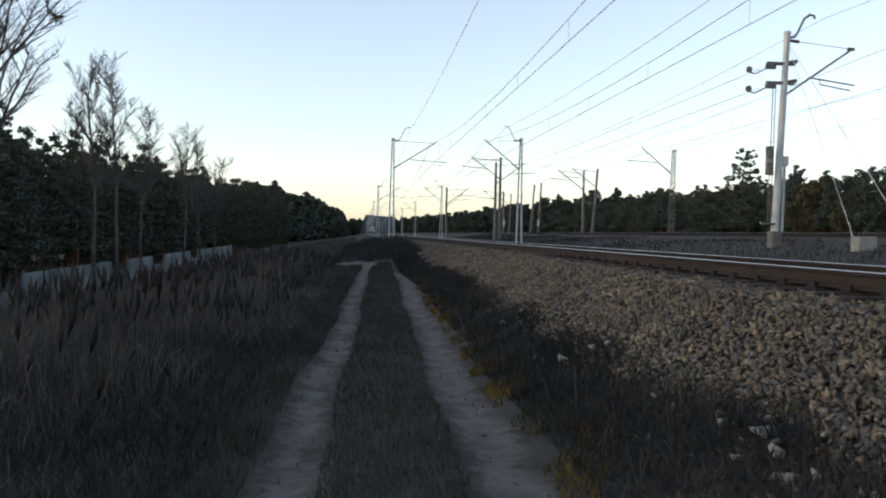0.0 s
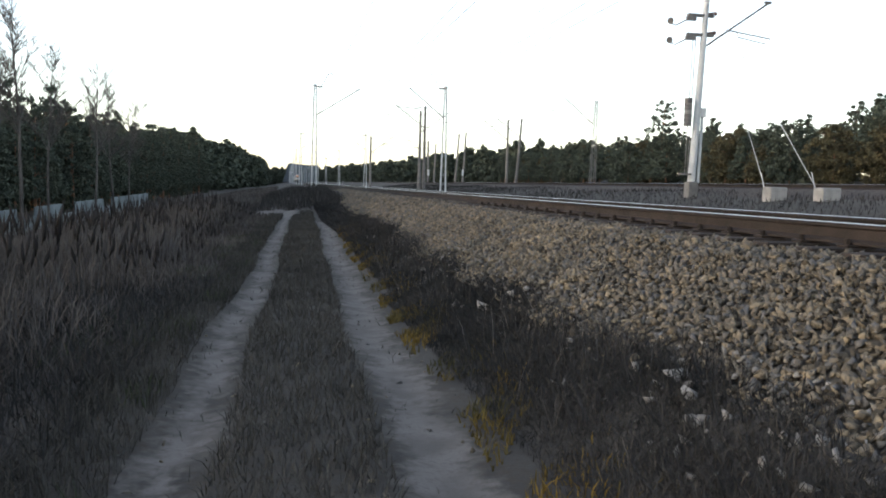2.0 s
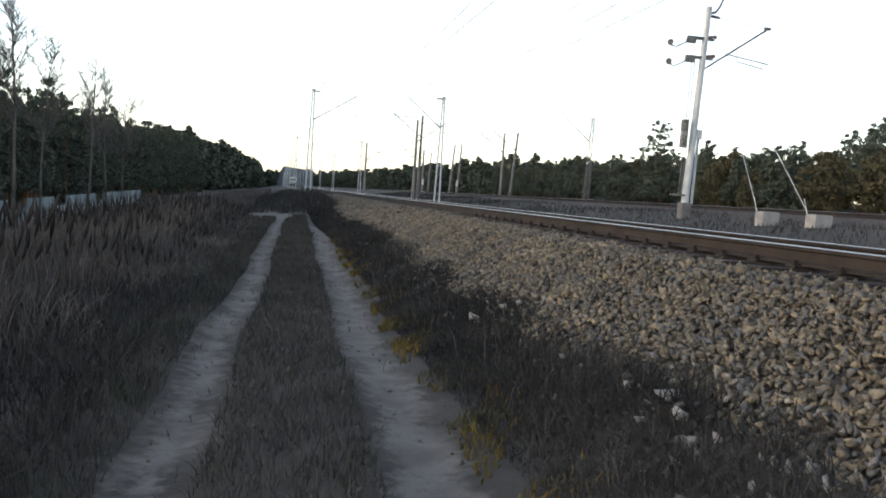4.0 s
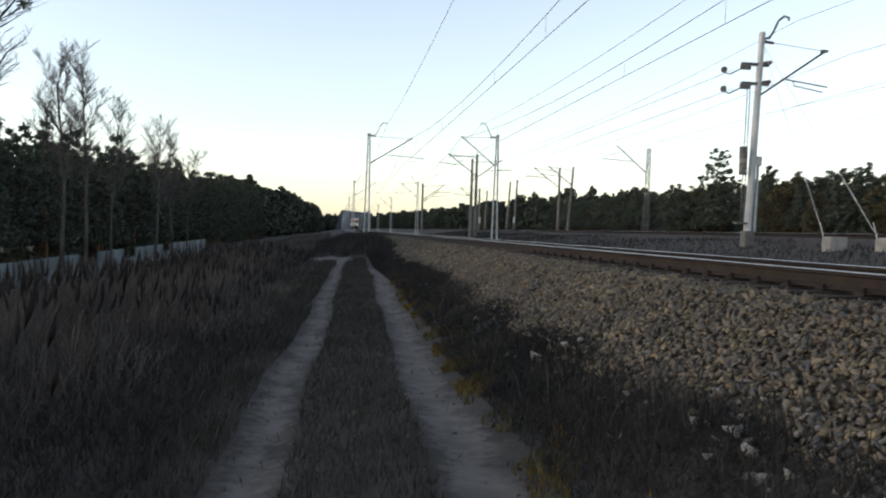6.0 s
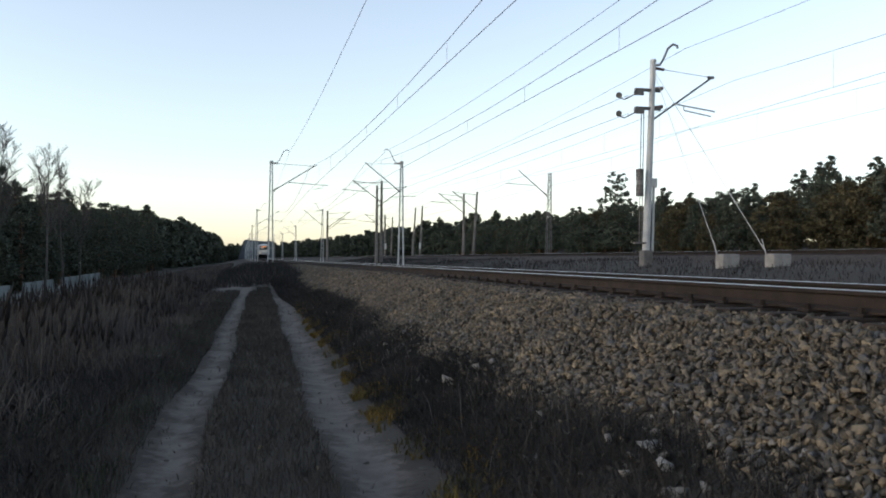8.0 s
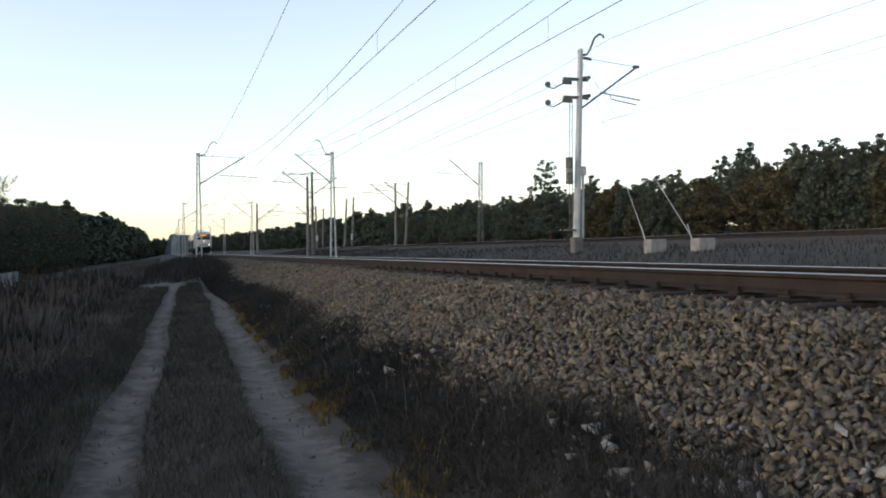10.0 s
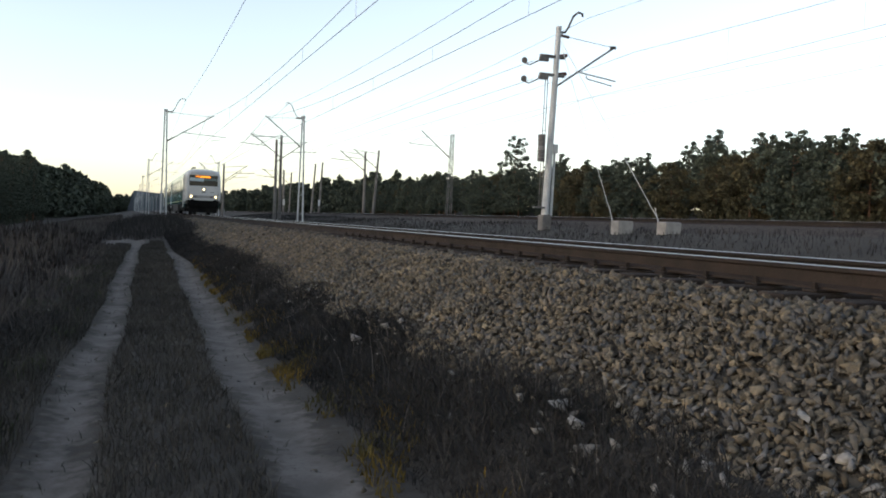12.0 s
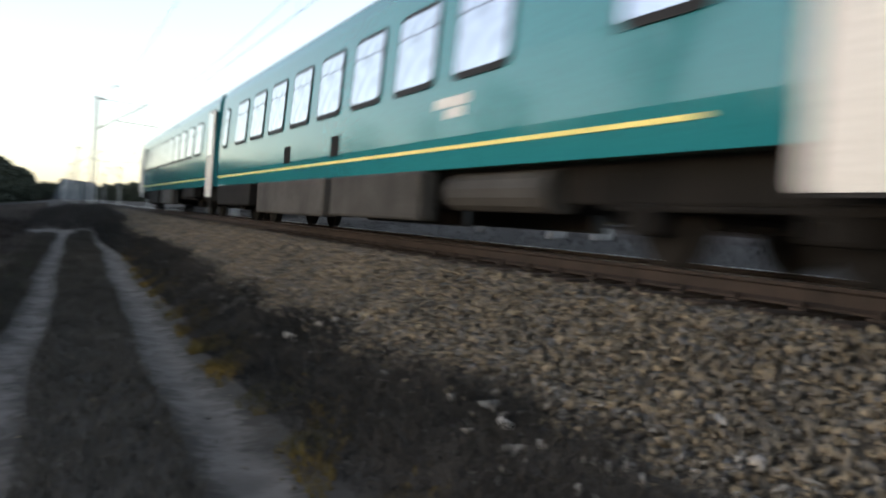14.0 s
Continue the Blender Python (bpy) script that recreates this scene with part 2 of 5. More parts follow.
def ground_z(x, y):
    x, y = np.asarray(x, dtype=float), np.asarray(y, dtype=float)
    z = np.interp(x, PX, PZ)
    s = rut_shift(y)
    for c, w in ((-0.47, 0.22), (0.92, 0.25)):
        z = z - 0.05 * np.exp(-((x - c - s) / w) ** 2) * (y < 45)
    soft = np.clip(1 - np.abs((x - 7.0) / 5.0), 0, 1)
    z = z + (0.010 * np.sin(x * 2.1 + y * 0.9) * np.sin(y * 1.3 - x) + 0.06 * np.sin(y * 0.31 + x * 0.5)) * (1 - np.minimum(1, soft * 4)) * (np.abs(x) < 60)
    # low rise where the track bends away
    z = z + 0.75 * np.exp(-((x - 1.0) / 2.2) ** 2) / (1 + np.exp(-(y - 47) / 2.5)) * (x < 3.4)
    z = z - 0.10 * np.clip((x - 2.4) / 0.35, 0, 1) * (x < 12.7)
    return z


def steps(pairs):
    out = [pairs[0][0]]
    for (a, _), (b, d) in zip(pairs, pairs[1:]):
        k = max(1, round((b - a) / d))
        out += [a + (b - a) * i / k for i in range(1, k + 1)]
    return np.array(out)


gx = steps([(-3000, 0), (-200, 400), (-60, 20), (-14, 2), (-3, 0.5), (2.6, 0.09), (4.4, 0.25), (13, 0.8), (42, 2), (80, 10), (200, 40), (3000, 400)])
gy = steps([(-600, 0), (-40, 80), (-4, 4), (1.5, 0.4), (16, 0.14), (60, 0.6), (160, 3), (500, 20), (4500, 400)])
GX, GY = np.meshgrid(gx, gy)
GZ = ground_z(GX, GY)
nx, ny = len(gx), len(gy)
idx = np.arange(nx * ny).reshape(ny, nx)
quads = np.stack([idx[:-1, :-1], idx[:-1, 1:], idx[1:, 1:], idx[1:, :-1]], -1).reshape(-1, 4)


def ground_material():
    m = bpy.data.materials.new("withered_turf_and_sand")
    m.use_nodes = True
    n, l = m.node_tree.nodes, m.node_tree.links
    b = n["Principled BSDF"]
    b.inputs["Roughness"].default_value, b.inputs["Specular IOR Level"].default_value = 0.95, 0.2
    tc = n.new("ShaderNodeTexCoord")
    sep = n.new("ShaderNodeSeparateXYZ")
    l.new(tc.outputs["Object"], sep.inputs[0])

    def math_node(op, a, bb=None, c=None):
        k = n.new("ShaderNodeMath")
        k.operation = op
        for i, v in enumerate((a, bb, c)):
            if v is None:
                continue
            if isinstance(v, (int, float)):
                k.inputs[i].default_value = v
            else:
                l.new(v, k.inputs[i])
        return k.outputs[0]

    def noise_node(scale, detail=5):
        k = n.new("ShaderNodeTexNoise")
        k.inputs["Scale"].default_value, k.inputs["Detail"].default_value = scale, detail
        l.new(tc.outputs["Object"], k.inputs["Vector"])
        return k.outputs["Fac"]

    def colour(fac, a, bb):
        k = n.new("ShaderNodeMix")
        k.data_type = "RGBA"
        for key, v in (("A", a), ("B", bb)):
            if isinstance(v, tuple):
                k.inputs[key].default_value = (*v, 1)
            else:
                l.new(v, k.inputs[key])
        l.new(fac, k.inputs["Factor"])
        return k.outputs["Result"]

    def smooth_range(v, lo, hi):
        k = n.new("ShaderNodeMapRange")
        k.interpolation_type = "SMOOTHSTEP"
        k.inputs["From Min"].default_value, k.inputs["From Max"].default_value = lo, hi
        l.new(v, k.inputs["Value"])
        return k.outputs["Result"]

    turf = colour(smooth_range(noise_node(0.8), 0.35, 0.65), (0.030, 0.028, 0.025), (0.050, 0.045, 0.039))
    turf = colour(smooth_range(noise_node(14.0), 0.4, 0.7), turf, (0.04, 0.033, 0.025))
    sand = colour(smooth_range(noise_node(3.0), 0.35, 0.65), (0.080, 0.072, 0.064), (0.120, 0.108, 0.097))
    sand = colour(smooth_range(noise_node(40.0), 0.5, 0.75), sand, (0.078, 0.070, 0.062))
    yy = math_node("MINIMUM", sep.outputs["Y"], 42.0)
    shift = math_node("MULTIPLY", math_node("SUBTRACT", yy, 6.0), 0.0192)
    for amp, rate, start in ((0.03, 0.55, 0.6), (0.02, 1.35, 0.0)):
        shift = math_node("MULTIPLY_ADD", math_node("SINE", math_node("MULTIPLY_ADD", sep.outputs["Y"], rate, start)), amp, shift)
    xs = math_node("SUBTRACT", sep.outputs["X"], shift)
    wob = math_node("MULTIPLY", math_node("SUBTRACT", noise_node(1.7), 0.5), 0.62)
    fin = math_node("MULTIPLY", math_node("SUBTRACT", noise_node(11.0), 0.5), 0.5)
    mask = None
    for c, w, end in ((-0.47, 0.07, 39.5), (0.93, 0.13, 33.0)):
        d = math_node("ABSOLUTE", math_node("SUBTRACT", xs, c))
        d = math_node("ADD", math_node("ADD", d, wob), fin)
        k = n.new("ShaderNodeMapRange")
        k.interpolation_type = "SMOOTHSTEP"
        k.inputs["From Min"].default_value, k.inputs["From Max"].default_value = w + 0.16, w - 0.10
        l.new(d, k.inputs["Value"])
        one = math_node("MULTIPLY", k.outputs["Result"], math_node("LESS_THAN", sep.outputs["Y"], end))
        mask = one if mask is None else math_node("MAXIMUM", mask, one)
    near = mask
    # the sandy bend, and the far stretch of the track
    bx = math_node("ABSOLUTE", math_node("SUBTRACT", math_node("ADD", sep.outputs["X"], wob), -0.4))
    by = math_node("ABSOLUTE", math_node("SUBTRACT", math_node("ADD", sep.outputs["Y"], math_node("MULTIPLY", wob, 6)), 39.5))
    bend = math_node("LESS_THAN", math_node("ADD", math_node("POWER", math_node("DIVIDE", bx, 0.95), 2.0), math_node("POWER", math_node("DIVIDE", by, 3.2), 2.0)), 1.0)
    fx = math_node("ABSOLUTE", math_node("SUBTRACT", math_node("ADD", sep.outputs["X"], math_node("MULTIPLY", wob, 4)), -6.5))
    fy = math_node("ABSOLUTE", math_node("SUBTRACT", sep.outputs["Y"], 88.0))
    far = math_node("MULTIPLY", math_node("LESS_THAN", fx, 2.6), math_node("LESS_THAN", fy, 5.0))
    mask = math_node("MAXIMUM", math_node("MAXIMUM", near, bend), far)
    l.new(colour(mask, turf, sand), b.inputs["Base Color"])
    bp = n.new("ShaderNodeBump")
    bp.inputs["Strength"].default_value, bp.inputs["Distance"].default_value = 0.45, 0.012
    l.new(noise_node(45.0), bp.inputs["Height"])
    l.new(bp.outputs["Normal"], b.inputs["Normal"])
    return m


M_GROUND = ground_material()
ground = arrays("ground", np.stack([GX, GY, GZ], -1).reshape(-1, 3), quads, M_GROUND, smooth=True)
tagged(ground, "withered dark turf with two sandy wheel ruts", "ground", kind="structure")

# ballast bed under both tracks
bx = np.array([2.1, 2.3, 2.65, 3.0, 3.4, 3.75, 4.2, 4.6, 6.2, 6.8, 7.5, 8.5, 10.1, 10.5, 11.0, 11.8, 12.6])
by = steps([(-60, 0), (0, 6), (60, 0.5), (200, 4), (1500, 60)])
BX, BY = np.meshgrid(bx, by)
BZ = profile(BX, BY) + 0.015 * np.sin(BX * 9 + BY * 3) - 0.03 - np.clip((2.65 - BX) * 0.35, 0, 1)
bi = np.arange(BX.size).reshape(BX.shape)
bq = np.stack([bi[:-1, :-1], bi[:-1, 1:], bi[1:, 1:], bi[1:, :-1]], -1).reshape(-1, 4)
ballast = arrays("ballast_bed", np.stack([BX, BY, BZ], -1).reshape(-1, 3), bq, M_BED, smooth=True)
tagged(ballast, "sloping bank of tan crushed-stone railway ballast", "ballast", kind="structure")

# ---------- the railway tracks ----------
def rail_section(x, z):
    return [(x - 0.07, z - 0.172), (x + 0.07, z - 0.172), (x + 0.07, z - 0.155), (x + 0.012, z - 0.13), (x + 0.012, z - 0.05),
            (x + 0.036, z - 0.035), (x + 0.036, z - 0.006), (x + 0.028, z), (x - 0.028, z), (x - 0.036, z - 0.006),
            (x - 0.036, z - 0.035), (x - 0.012, z - 0.05), (x - 0.012, z - 0.13), (x - 0.07, z - 0.155)]


def rail(x, z, parent, y0=-60, y1=640):
    bm = bmesh.new()
    a = [bm.verts.new((px, y0, pz)) for px, pz in rail_section(x, z)]
    b = [bm.verts.new((px, y1, pz)) for px, pz in rail_section(x, z)]
    k = len(a)
    for i in range(k):
        f = bm.faces.new((a[i], a[(i + 1) % k], b[(i + 1) % k], b[i]))
        f.material_index = 1 if i in (6, 7, 8) else 0
    bm.faces.new(a[::-1])
    bm.faces.new(b)
    return part("rail", bm, [M_RUST, M_RAILTOP], parent, "rusty steel rail with a polished head")


def sleeper_mesh():
    bm = bmesh.new()
    box(bm, (-1.27, -0.13, -0.2), (1.27, 0.13, 0.0), 0.02)
    me = bpy.data.meshes.new("sleeper")
    bm.to_mesh(me)
    bm.free()
    me.materials.append(M_SLEEPER)
    return me


def fastening_mesh():
    bm = bmesh.new()
    box(bm, (-0.16, -0.07, 0.0), (0.16, 0.07, 0.022), 0.006)
    for sx in (-0.11, 0.11):
        disc(bm, (sx, 0, 0.02), (0, 0, 1), 0.025, 0.05, 6)
    me = bpy.data.meshes.new("rail_fastening")
    bm.to_mesh(me)
    bm.free()
    me.materials.append(M_RUST)
    return me


SLEEPER, FASTENING = sleeper_mesh(), fastening_mesh()
for tx, z, count in ((TRACKS[0], RAIL_Z, 122), (TRACKS[1], RAIL_Z - 0.2, 72), (21.0, 1.98, 0)):
    track = new("railway_track")
    tagged(track, "straight railway track with rusty rails on dark stained sleepers", "railway track", "parallel railway tracks", "structure")
    for s in (-0.75, 0.75):
        rail(tx + s, z, track)
    for i in range(count):
        sl = new("sleeper", SLEEPER)
        sl.parent = track
        sl.location = (tx, -6.2 + 0.6 * i, z - 0.195)
        if i < 42:
            for s in (-0.75, 0.75):
                fa = new("rail_fastening", FASTENING)
                fa.parent = sl
                fa.location = (s, 0, 0.001)
    if count:
        # the sleepers further on, joined
        bm = bmesh.new()
        for i in range(count, count + 220):
            box(bm, (tx - 1.27, -6.2 + 0.6 * i - 0.13, z - 0.39), (tx + 1.27, -6.2 + 0.6 * i + 0.13, z - 0.195))
        far = part("far_sleepers", bm, M_SLEEPER, track)
        far["kind"] = "stuff"
    else:
        bm = bmesh.new()
        vs = [[bm.verts.new((tx + a, yy, zz)) for a, zz in ((-3.4, 1.3), (-1.8, z - 0.2), (1.8, z - 0.2), (3.4, 1.3))] for yy in (-60, 640)]
        for i in range(3):
            bm.faces.new((vs[0][i], vs[0][i + 1], vs[1][i + 1], vs[1][i]))
        part("track_bed", bm, M_DARKBED, track)

# ---------- masts and wires ----------
def mast(x, y, z0, top, side, track_x, zm, zc, name="catenary_mast"):
    """Twin-legged steel mast; side is +1 where its arm reaches towards larger x."""
    ob = new(name)
    ob.location = (x, y, z0)
    h = top - z0
    reach = (track_x - x)
    for s in (-1, 1):
        bm = bmesh.new()
        box(bm, (-0.05, -0.07, 0), (0.05, 0.07, h), 0.008)
        for v in bm.verts:
            v.co.x += s * (0.20 - 0.13 * v.co.z / h)
        part("leg", bm, M_GALV, ob)
    k = int(h / 0.75)
    for i in range(k):
        bm = bmesh.new()
        zz = 0.5 + i * (h - 0.7) / k
        w = 0.20 - 0.13 * zz / h
        tube(bm, (-w, -0.06, zz), (w, -0.06, zz + 0.35), 0.018, n=4)
        part("lattice_bar", bm, M_GALV, ob)
    bm = bmesh.new()
    box(bm, (-0.15, -0.12, h - 0.12), (0.15, 0.12, h + 0.06), 0.02)
    part("cap", bm, M_GALV, ob)
    bm = bmesh.new()
    box(bm, (-0.45, -0.4, -0.6), (0.45, 0.4, 0.06), 0.04)
    part("foundation", bm, M_CONCRETE, ob, "concrete foundation block")
    # cantilever: sloping tube, tie, registration arm
    zm, zc = zm - z0, zc - z0
    bm = bmesh.new()
    tube(bm, (0.1 * side, 0, zm - 2.05), (reach + 0.25 * side, 0, zm + 0.12), 0.045, n=8)
    part("cantilever_tube", bm, M_GALV, ob)
    bm = bmesh.new()
    tube(bm, (0.1 * side, 0, zm + 0.12), (reach, 0, zm), 0.016, n=6)
    part("tie_rod", bm, M_GALV, ob)
    bm = bmesh.new()
    tube(bm, (reach * 0.42, 0, zc + 0.50), (reach + 1.15 * side, 0, zc + 0.34), 0.026, n=6)
    part("registration_tube", bm, M_GALV, ob)
    bm = bmesh.new()
    pipe(bm, [(reach + 0.75 * side, 0, zc + 0.36), (reach + 0.7 * side, 0, zc + 0.12), (reach, 0, zc + 0.02)], 0.018)
    part("steady_arm", bm, M_GALV, ob)
    for p, q in (((0.1 * side, 0, zm - 2.05), (0.62 * side, 0, zm - 1.70)), ((0.12 * side, 0, zm + 0.12), (0.6 * side, 0, zm + 0.1))):
        bm = bmesh.new()
        p, q = Vector(p), Vector(q)
        for i in range(6):
            a = p.lerp(q, i / 6)
            disc(bm, a, q - p, 0.075, 0.035, 10)
        part("insulator", bm, M_INSUL, ob, "brown porcelain insulator")
    # curved horn for the feeder wire
    bm = bmesh.new()
    pipe(bm, [(0.05 * side, 0, h - 0.1), (0.42 * side, 0, h - 0.08), (0.62 * side, 0, h + 0.15), (0.9 * side, 0, h + 0.78), (1.1 * side, 0, h + 0.95),
              (1.3 * side, 0, h + 0.93), (1.36 * side, 0, h + 0.8)], 0.035, 8)
    part("feeder_horn", bm, M_GALV, ob)
    return tagged(ob, "pale galvanised twin-legged catenary mast with cantilever arm", "catenary mast", "catenary masts along the tracks")


YL = [0.5 + 64.3 * i for i in range(0, 11)]
YR = [-2.0 + 64.0 * i for i in range(0, 11)]
ZM, ZC = 8.75, 6.92
mast_l = mast(2.15, YL[1], 0.85, 9.0, 1, TRACKS[0], ZM, ZC)
for y in YL[:1] + YL[2:]:
    copy_thing(mast_l, pose(2.15, y, 0.85))
mast_r = mast(11.88, YR[1], 0.95, 9.0, -1, TRACKS[1], ZM, ZC)
for y in YR[:1] + YR[2:]:
    copy_thing(mast_r, pose(11.88, y, 0.95))


def wire(name, pts, r, parent, n=5):
    bm = bmesh.new()
    pipe(bm, pts, r, n)
    return part(name, bm, M_WIRE, parent)


def catenary(tx, ys, zm, zc, sag=1.35, stag=0.25):
    ob = new("overhead_line")
    droppers = 9
    for i, (a, b) in enumerate(zip(ys, ys[1:])):
        s0, s1 = (stag, -stag) if i % 2 else (-stag, stag)
        f = [j / 12 for j in range(13)]
        mz = lambda t: zm - sag * 4 * t * (1 - t)
        xx = lambda t: tx + s0 + (s1 - s0) * t
        r = 0.011 if i < 2 else 0.014
        wire("messenger_wire", [(xx(t), a + (b - a) * t, mz(t)) for t in f], r, ob)
        wire("contact_wire", [(xx(t), a + (b - a) * t, zc) for t in (0, 0.5, 1)], r, ob)
        if i < 3:
            for j in range(1, droppers):
                t = j / droppers
                wire("dropper", [(xx(t), a + (b - a) * t, zc), (xx(t), a + (b - a) * t, mz(t))], 0.006, ob, 4)
    return tagged(ob, "thin dark overhead contact line with droppers", "overhead line", "overhead lines")


def feeder(x, ys, z, sag=0.72):
    ob = new("feeder_wire")
    for a, b in zip(ys, ys[1:]):
        wire("cable", [(x, a + (b - a) * j / 10, z - sag * 4 * (j / 10) * (1 - j / 10)) for j in range(11)], 0.010, ob)
    return tagged(ob, "single thin feeder cable between mast tops", "cable", "feeder cables")


catenary(TRACKS[0], [-63.8] + YL, ZM, ZC)
catenary(TRACKS[1], [-66.0] + YR, ZM, ZC)
feeder(3.5, [-63.8] + YL, 9.8)
feeder(10.65, [-66.0] + YR, 9.8)


def disc_insulators(bm, p, q, k, r=0.085):
    p, q = Vector(p), Vector(q)
    for i in range(k):
        disc(bm, p.lerp(q, i / k), q - p, r, 0.04, 10)


def switch_mast(x, y, z0, top):
    """Tall round mast with tension weights, cross pieces, insulators and two guys."""
    ob = new("tension_mast")
    ob.location = (x, y, z0)
    h = top - z0
    bm = bmesh.new()
    tube(bm, (0.0, 0, 0), (0.30, 0, h), 0.165, 0.12, 14)
    part("post", bm, M_GALV, ob, smooth=False)
    bm = bmesh.new()
    tube(bm, (0.30, 0, h), (0.302, 0, h + 0.12), 0.145, 0.12, 14)
    part("cap", bm, M_GALV, ob)
    bm = bmesh.new()
    tube(bm, (0.30, 0, 0.0), (0.36, 0, 3.1), 0.06, 0.06, 10)
    box(bm, (0.2, -0.15, 2.75), (0.46, 0.15, 3.15), 0.03)
    part("cable_conduit", bm, M_GALV, ob)
    bm = bmesh.new()
    box(bm, (-0.22, -0.22, -0.8), (0.22, 0.22, 0.03), 0.04)
    part("foundation", bm, M_DARKSTEEL, ob)
    for zz in (h - 1.2, h - 2.0):
        bm = bmesh.new()
        box(bm, (-0.55, -0.09, zz - 0.09), (0.65, 0.09, zz + 0.03), 0.01)
        box(bm, (-0.62, -0.14, zz - 0.28), (-0.2, 0.0, zz - 0.1), 0.01)
        part("crosspiece", bm, M_DARKSTEEL, ob)
        bm = bmesh.new()
        disc_insulators(bm, (0.4, 0.0, zz + 0.03), (0.78, 0, zz + 0.10), 5)
        part("insulator", bm, M_INSUL, ob)
        bm = bmesh.new()
        pipe(bm, [(-0.5, 0, zz - 0.2), (-0.95, 0.2, zz - 0.45), (-1.2, 0.3, zz - 0.35)], 0.03)
        disc(bm, (-1.2, 0.22, zz - 0.28), (0.5, 1, 0.3), 0.13, 0.2, 12)
        part("tension_wheel", bm, M_DARKSTEEL, ob)
    bm = bmesh.new()
    for dx in (-0.50, -0.38):
        tube(bm, (dx + 0.12, -0.1, 0.4), (dx + 0.20, -0.1, h - 2.1), 0.02, n=6)
    box(bm, (-0.62, -0.22, 0.3), (-0.12, 0.02, 0.38), 0.01)
    part("guide_frame", bm, M_DARKSTEEL, ob)
    for i in range(7):
        bm = bmesh.new()
        tube(bm, (-0.36, -0.1, 2.35 + i * 0.17), (-0.36, -0.1, 2.5 + i * 0.17), 0.17, n=12)
        part("tension_weight", bm, M_CONCRETE if i % 4 == 3 else M_DARKSTEEL, ob)
    bm = bmesh.new()
    tube(bm, (0.3, 0, h - 2.5), (3.15, 0, h - 0.5), 0.045, n=8)
    box(bm, (2.95, -0.05, h - 0.56), (3.25, 0.05, h - 0.44), 0.01)
    part("cantilever_tube", bm, M_DARKSTEEL, ob)
    bm = bmesh.new()
    tube(bm, (0.3, 0, h - 0.25), (3.1, 0, h - 0.5), 0.014, n=6)
    part("tie_rod", bm, M_GALV, ob)
    bm = bmesh.new()
    disc_insulators(bm, (0.35, 0, h - 0.25), (0.85, 0, h - 0.30), 6, 0.07)
    part("insulator", bm, M_INSUL, ob)
    bm = bmesh.new()
    pipe(bm, [(1.25, 0, h - 1.75), (3.3, 0, h - 2.0)], 0.035)
    pipe(bm, [(1.75, 0, h - 1.82), (1.8, 0, h - 2.02), (3.1, 0, h - 2.22)], 0.03)
    part("registration_tube", bm, M_GALV, ob)
    bm = bmesh.new()
    pipe(bm, [(0.3, 0, h - 0.15), (0.62, 0, h - 0.1), (0.78, 0, h + 0.15), (1.0, 0, h + 0.65), (1.25, 0, h + 0.85), (1.45, 0, h + 0.8), (1.46, 0, h + 0.68)], 0.05, 8)
    part("feeder_horn", bm, M_DARKSTEEL, ob)
    return tagged(ob, "tall grey tension mast with weights, insulators and cantilever", "catenary mast")


SMX, SMY, SMZ = 16.97, 32.3, 1.95
switch_mast(SMX, SMY, SMZ, 10.15)
for bx_, by_ in ((17.05, 26.3), (17.28, 23.75)):
    blk = new("guy_anchor")
    blk.location = (bx_, by_, 1.43)
    bm = bmesh.new()
    box(bm, (-0.34, -0.26, -0.5), (0.34, 0.26, 0.36), 0.05)
    part("block", bm, M_CONCRETE, blk)
    bm = bmesh.new()
    topz = 9.8
    tube(bm, (-0.3, 0.2, 0.4), (SMX - bx_ + 0.3, SMY - by_, topz - 1.39), 0.012, n=6)
    tube(bm, (-0.3, 0.2, 0.3), (-0.29, 0.45, 0.85), 0.016, n=6)
    part("guy_wire", bm, M_GALV, blk, "taut steel guy wire")
    tagged(blk, "pale concrete anchor block with a steel guy wire", "anchor block", "guy anchors of the tension mast")


def pole(x, y, z0, top, lean=0.0, arm=0, plate=False):
    ob = new("line_pole")
    ob.location = (x, y, z0)
    h = top - z0
    bm = bmesh.new()
    tube(bm, (0, 0, -0.4), (lean, 0, h), 0.20, 0.13, 8)
    part("post", bm, M_WOODPOLE, ob)
    bm = bmesh.new()
    tube(bm, (lean, 0, h), (lean, 0, h + 0.1), 0.17, 0.15, 8)
    part("cap", bm, M_WOODPOLE, ob)
    if plate:
        bm = bmesh.new()
        box(bm, (-0.16, -0.26, 1.55), (0.16, -0.22, 2.5), 0.01)
        part("sign_plate", bm, M_WHITE, ob, "small blank white plate")
    if arm:
        bm = bmesh.new()
        tube(bm, (lean, 0, h - 2.4), (lean + 3.4 * arm, 0, h + 0.1), 0.05, n=6)
        part("cantilever_tube", bm, M_DARKSTEEL, ob)
        bm = bmesh.new()
        tube(bm, (lean, 0, h - 0.3), (lean + 3.4 * arm, 0, h), 0.03, n=6)
        part("tie_rod", bm, M_DARKSTEEL, ob)
        bm = bmesh.new()
        tube(bm, (lean + 1.5 * arm, 0, h - 1.2), (lean + 4.5 * arm, 0, h - 1.0), 0.035, n=6)
        part("registration_tube", bm, M_DARKSTEEL, ob)
        bm = bmesh.new()
        disc_insulators(bm, (lean + 0.1 * arm, 0, h - 2.33), (lean + 0.6 * arm, 0, h - 1.97), 5)
        part("insulator", bm, M_INSUL, ob)
    return tagged(ob, "dark weathered line pole beyond the tracks", "pole", "line poles beyond the tracks")


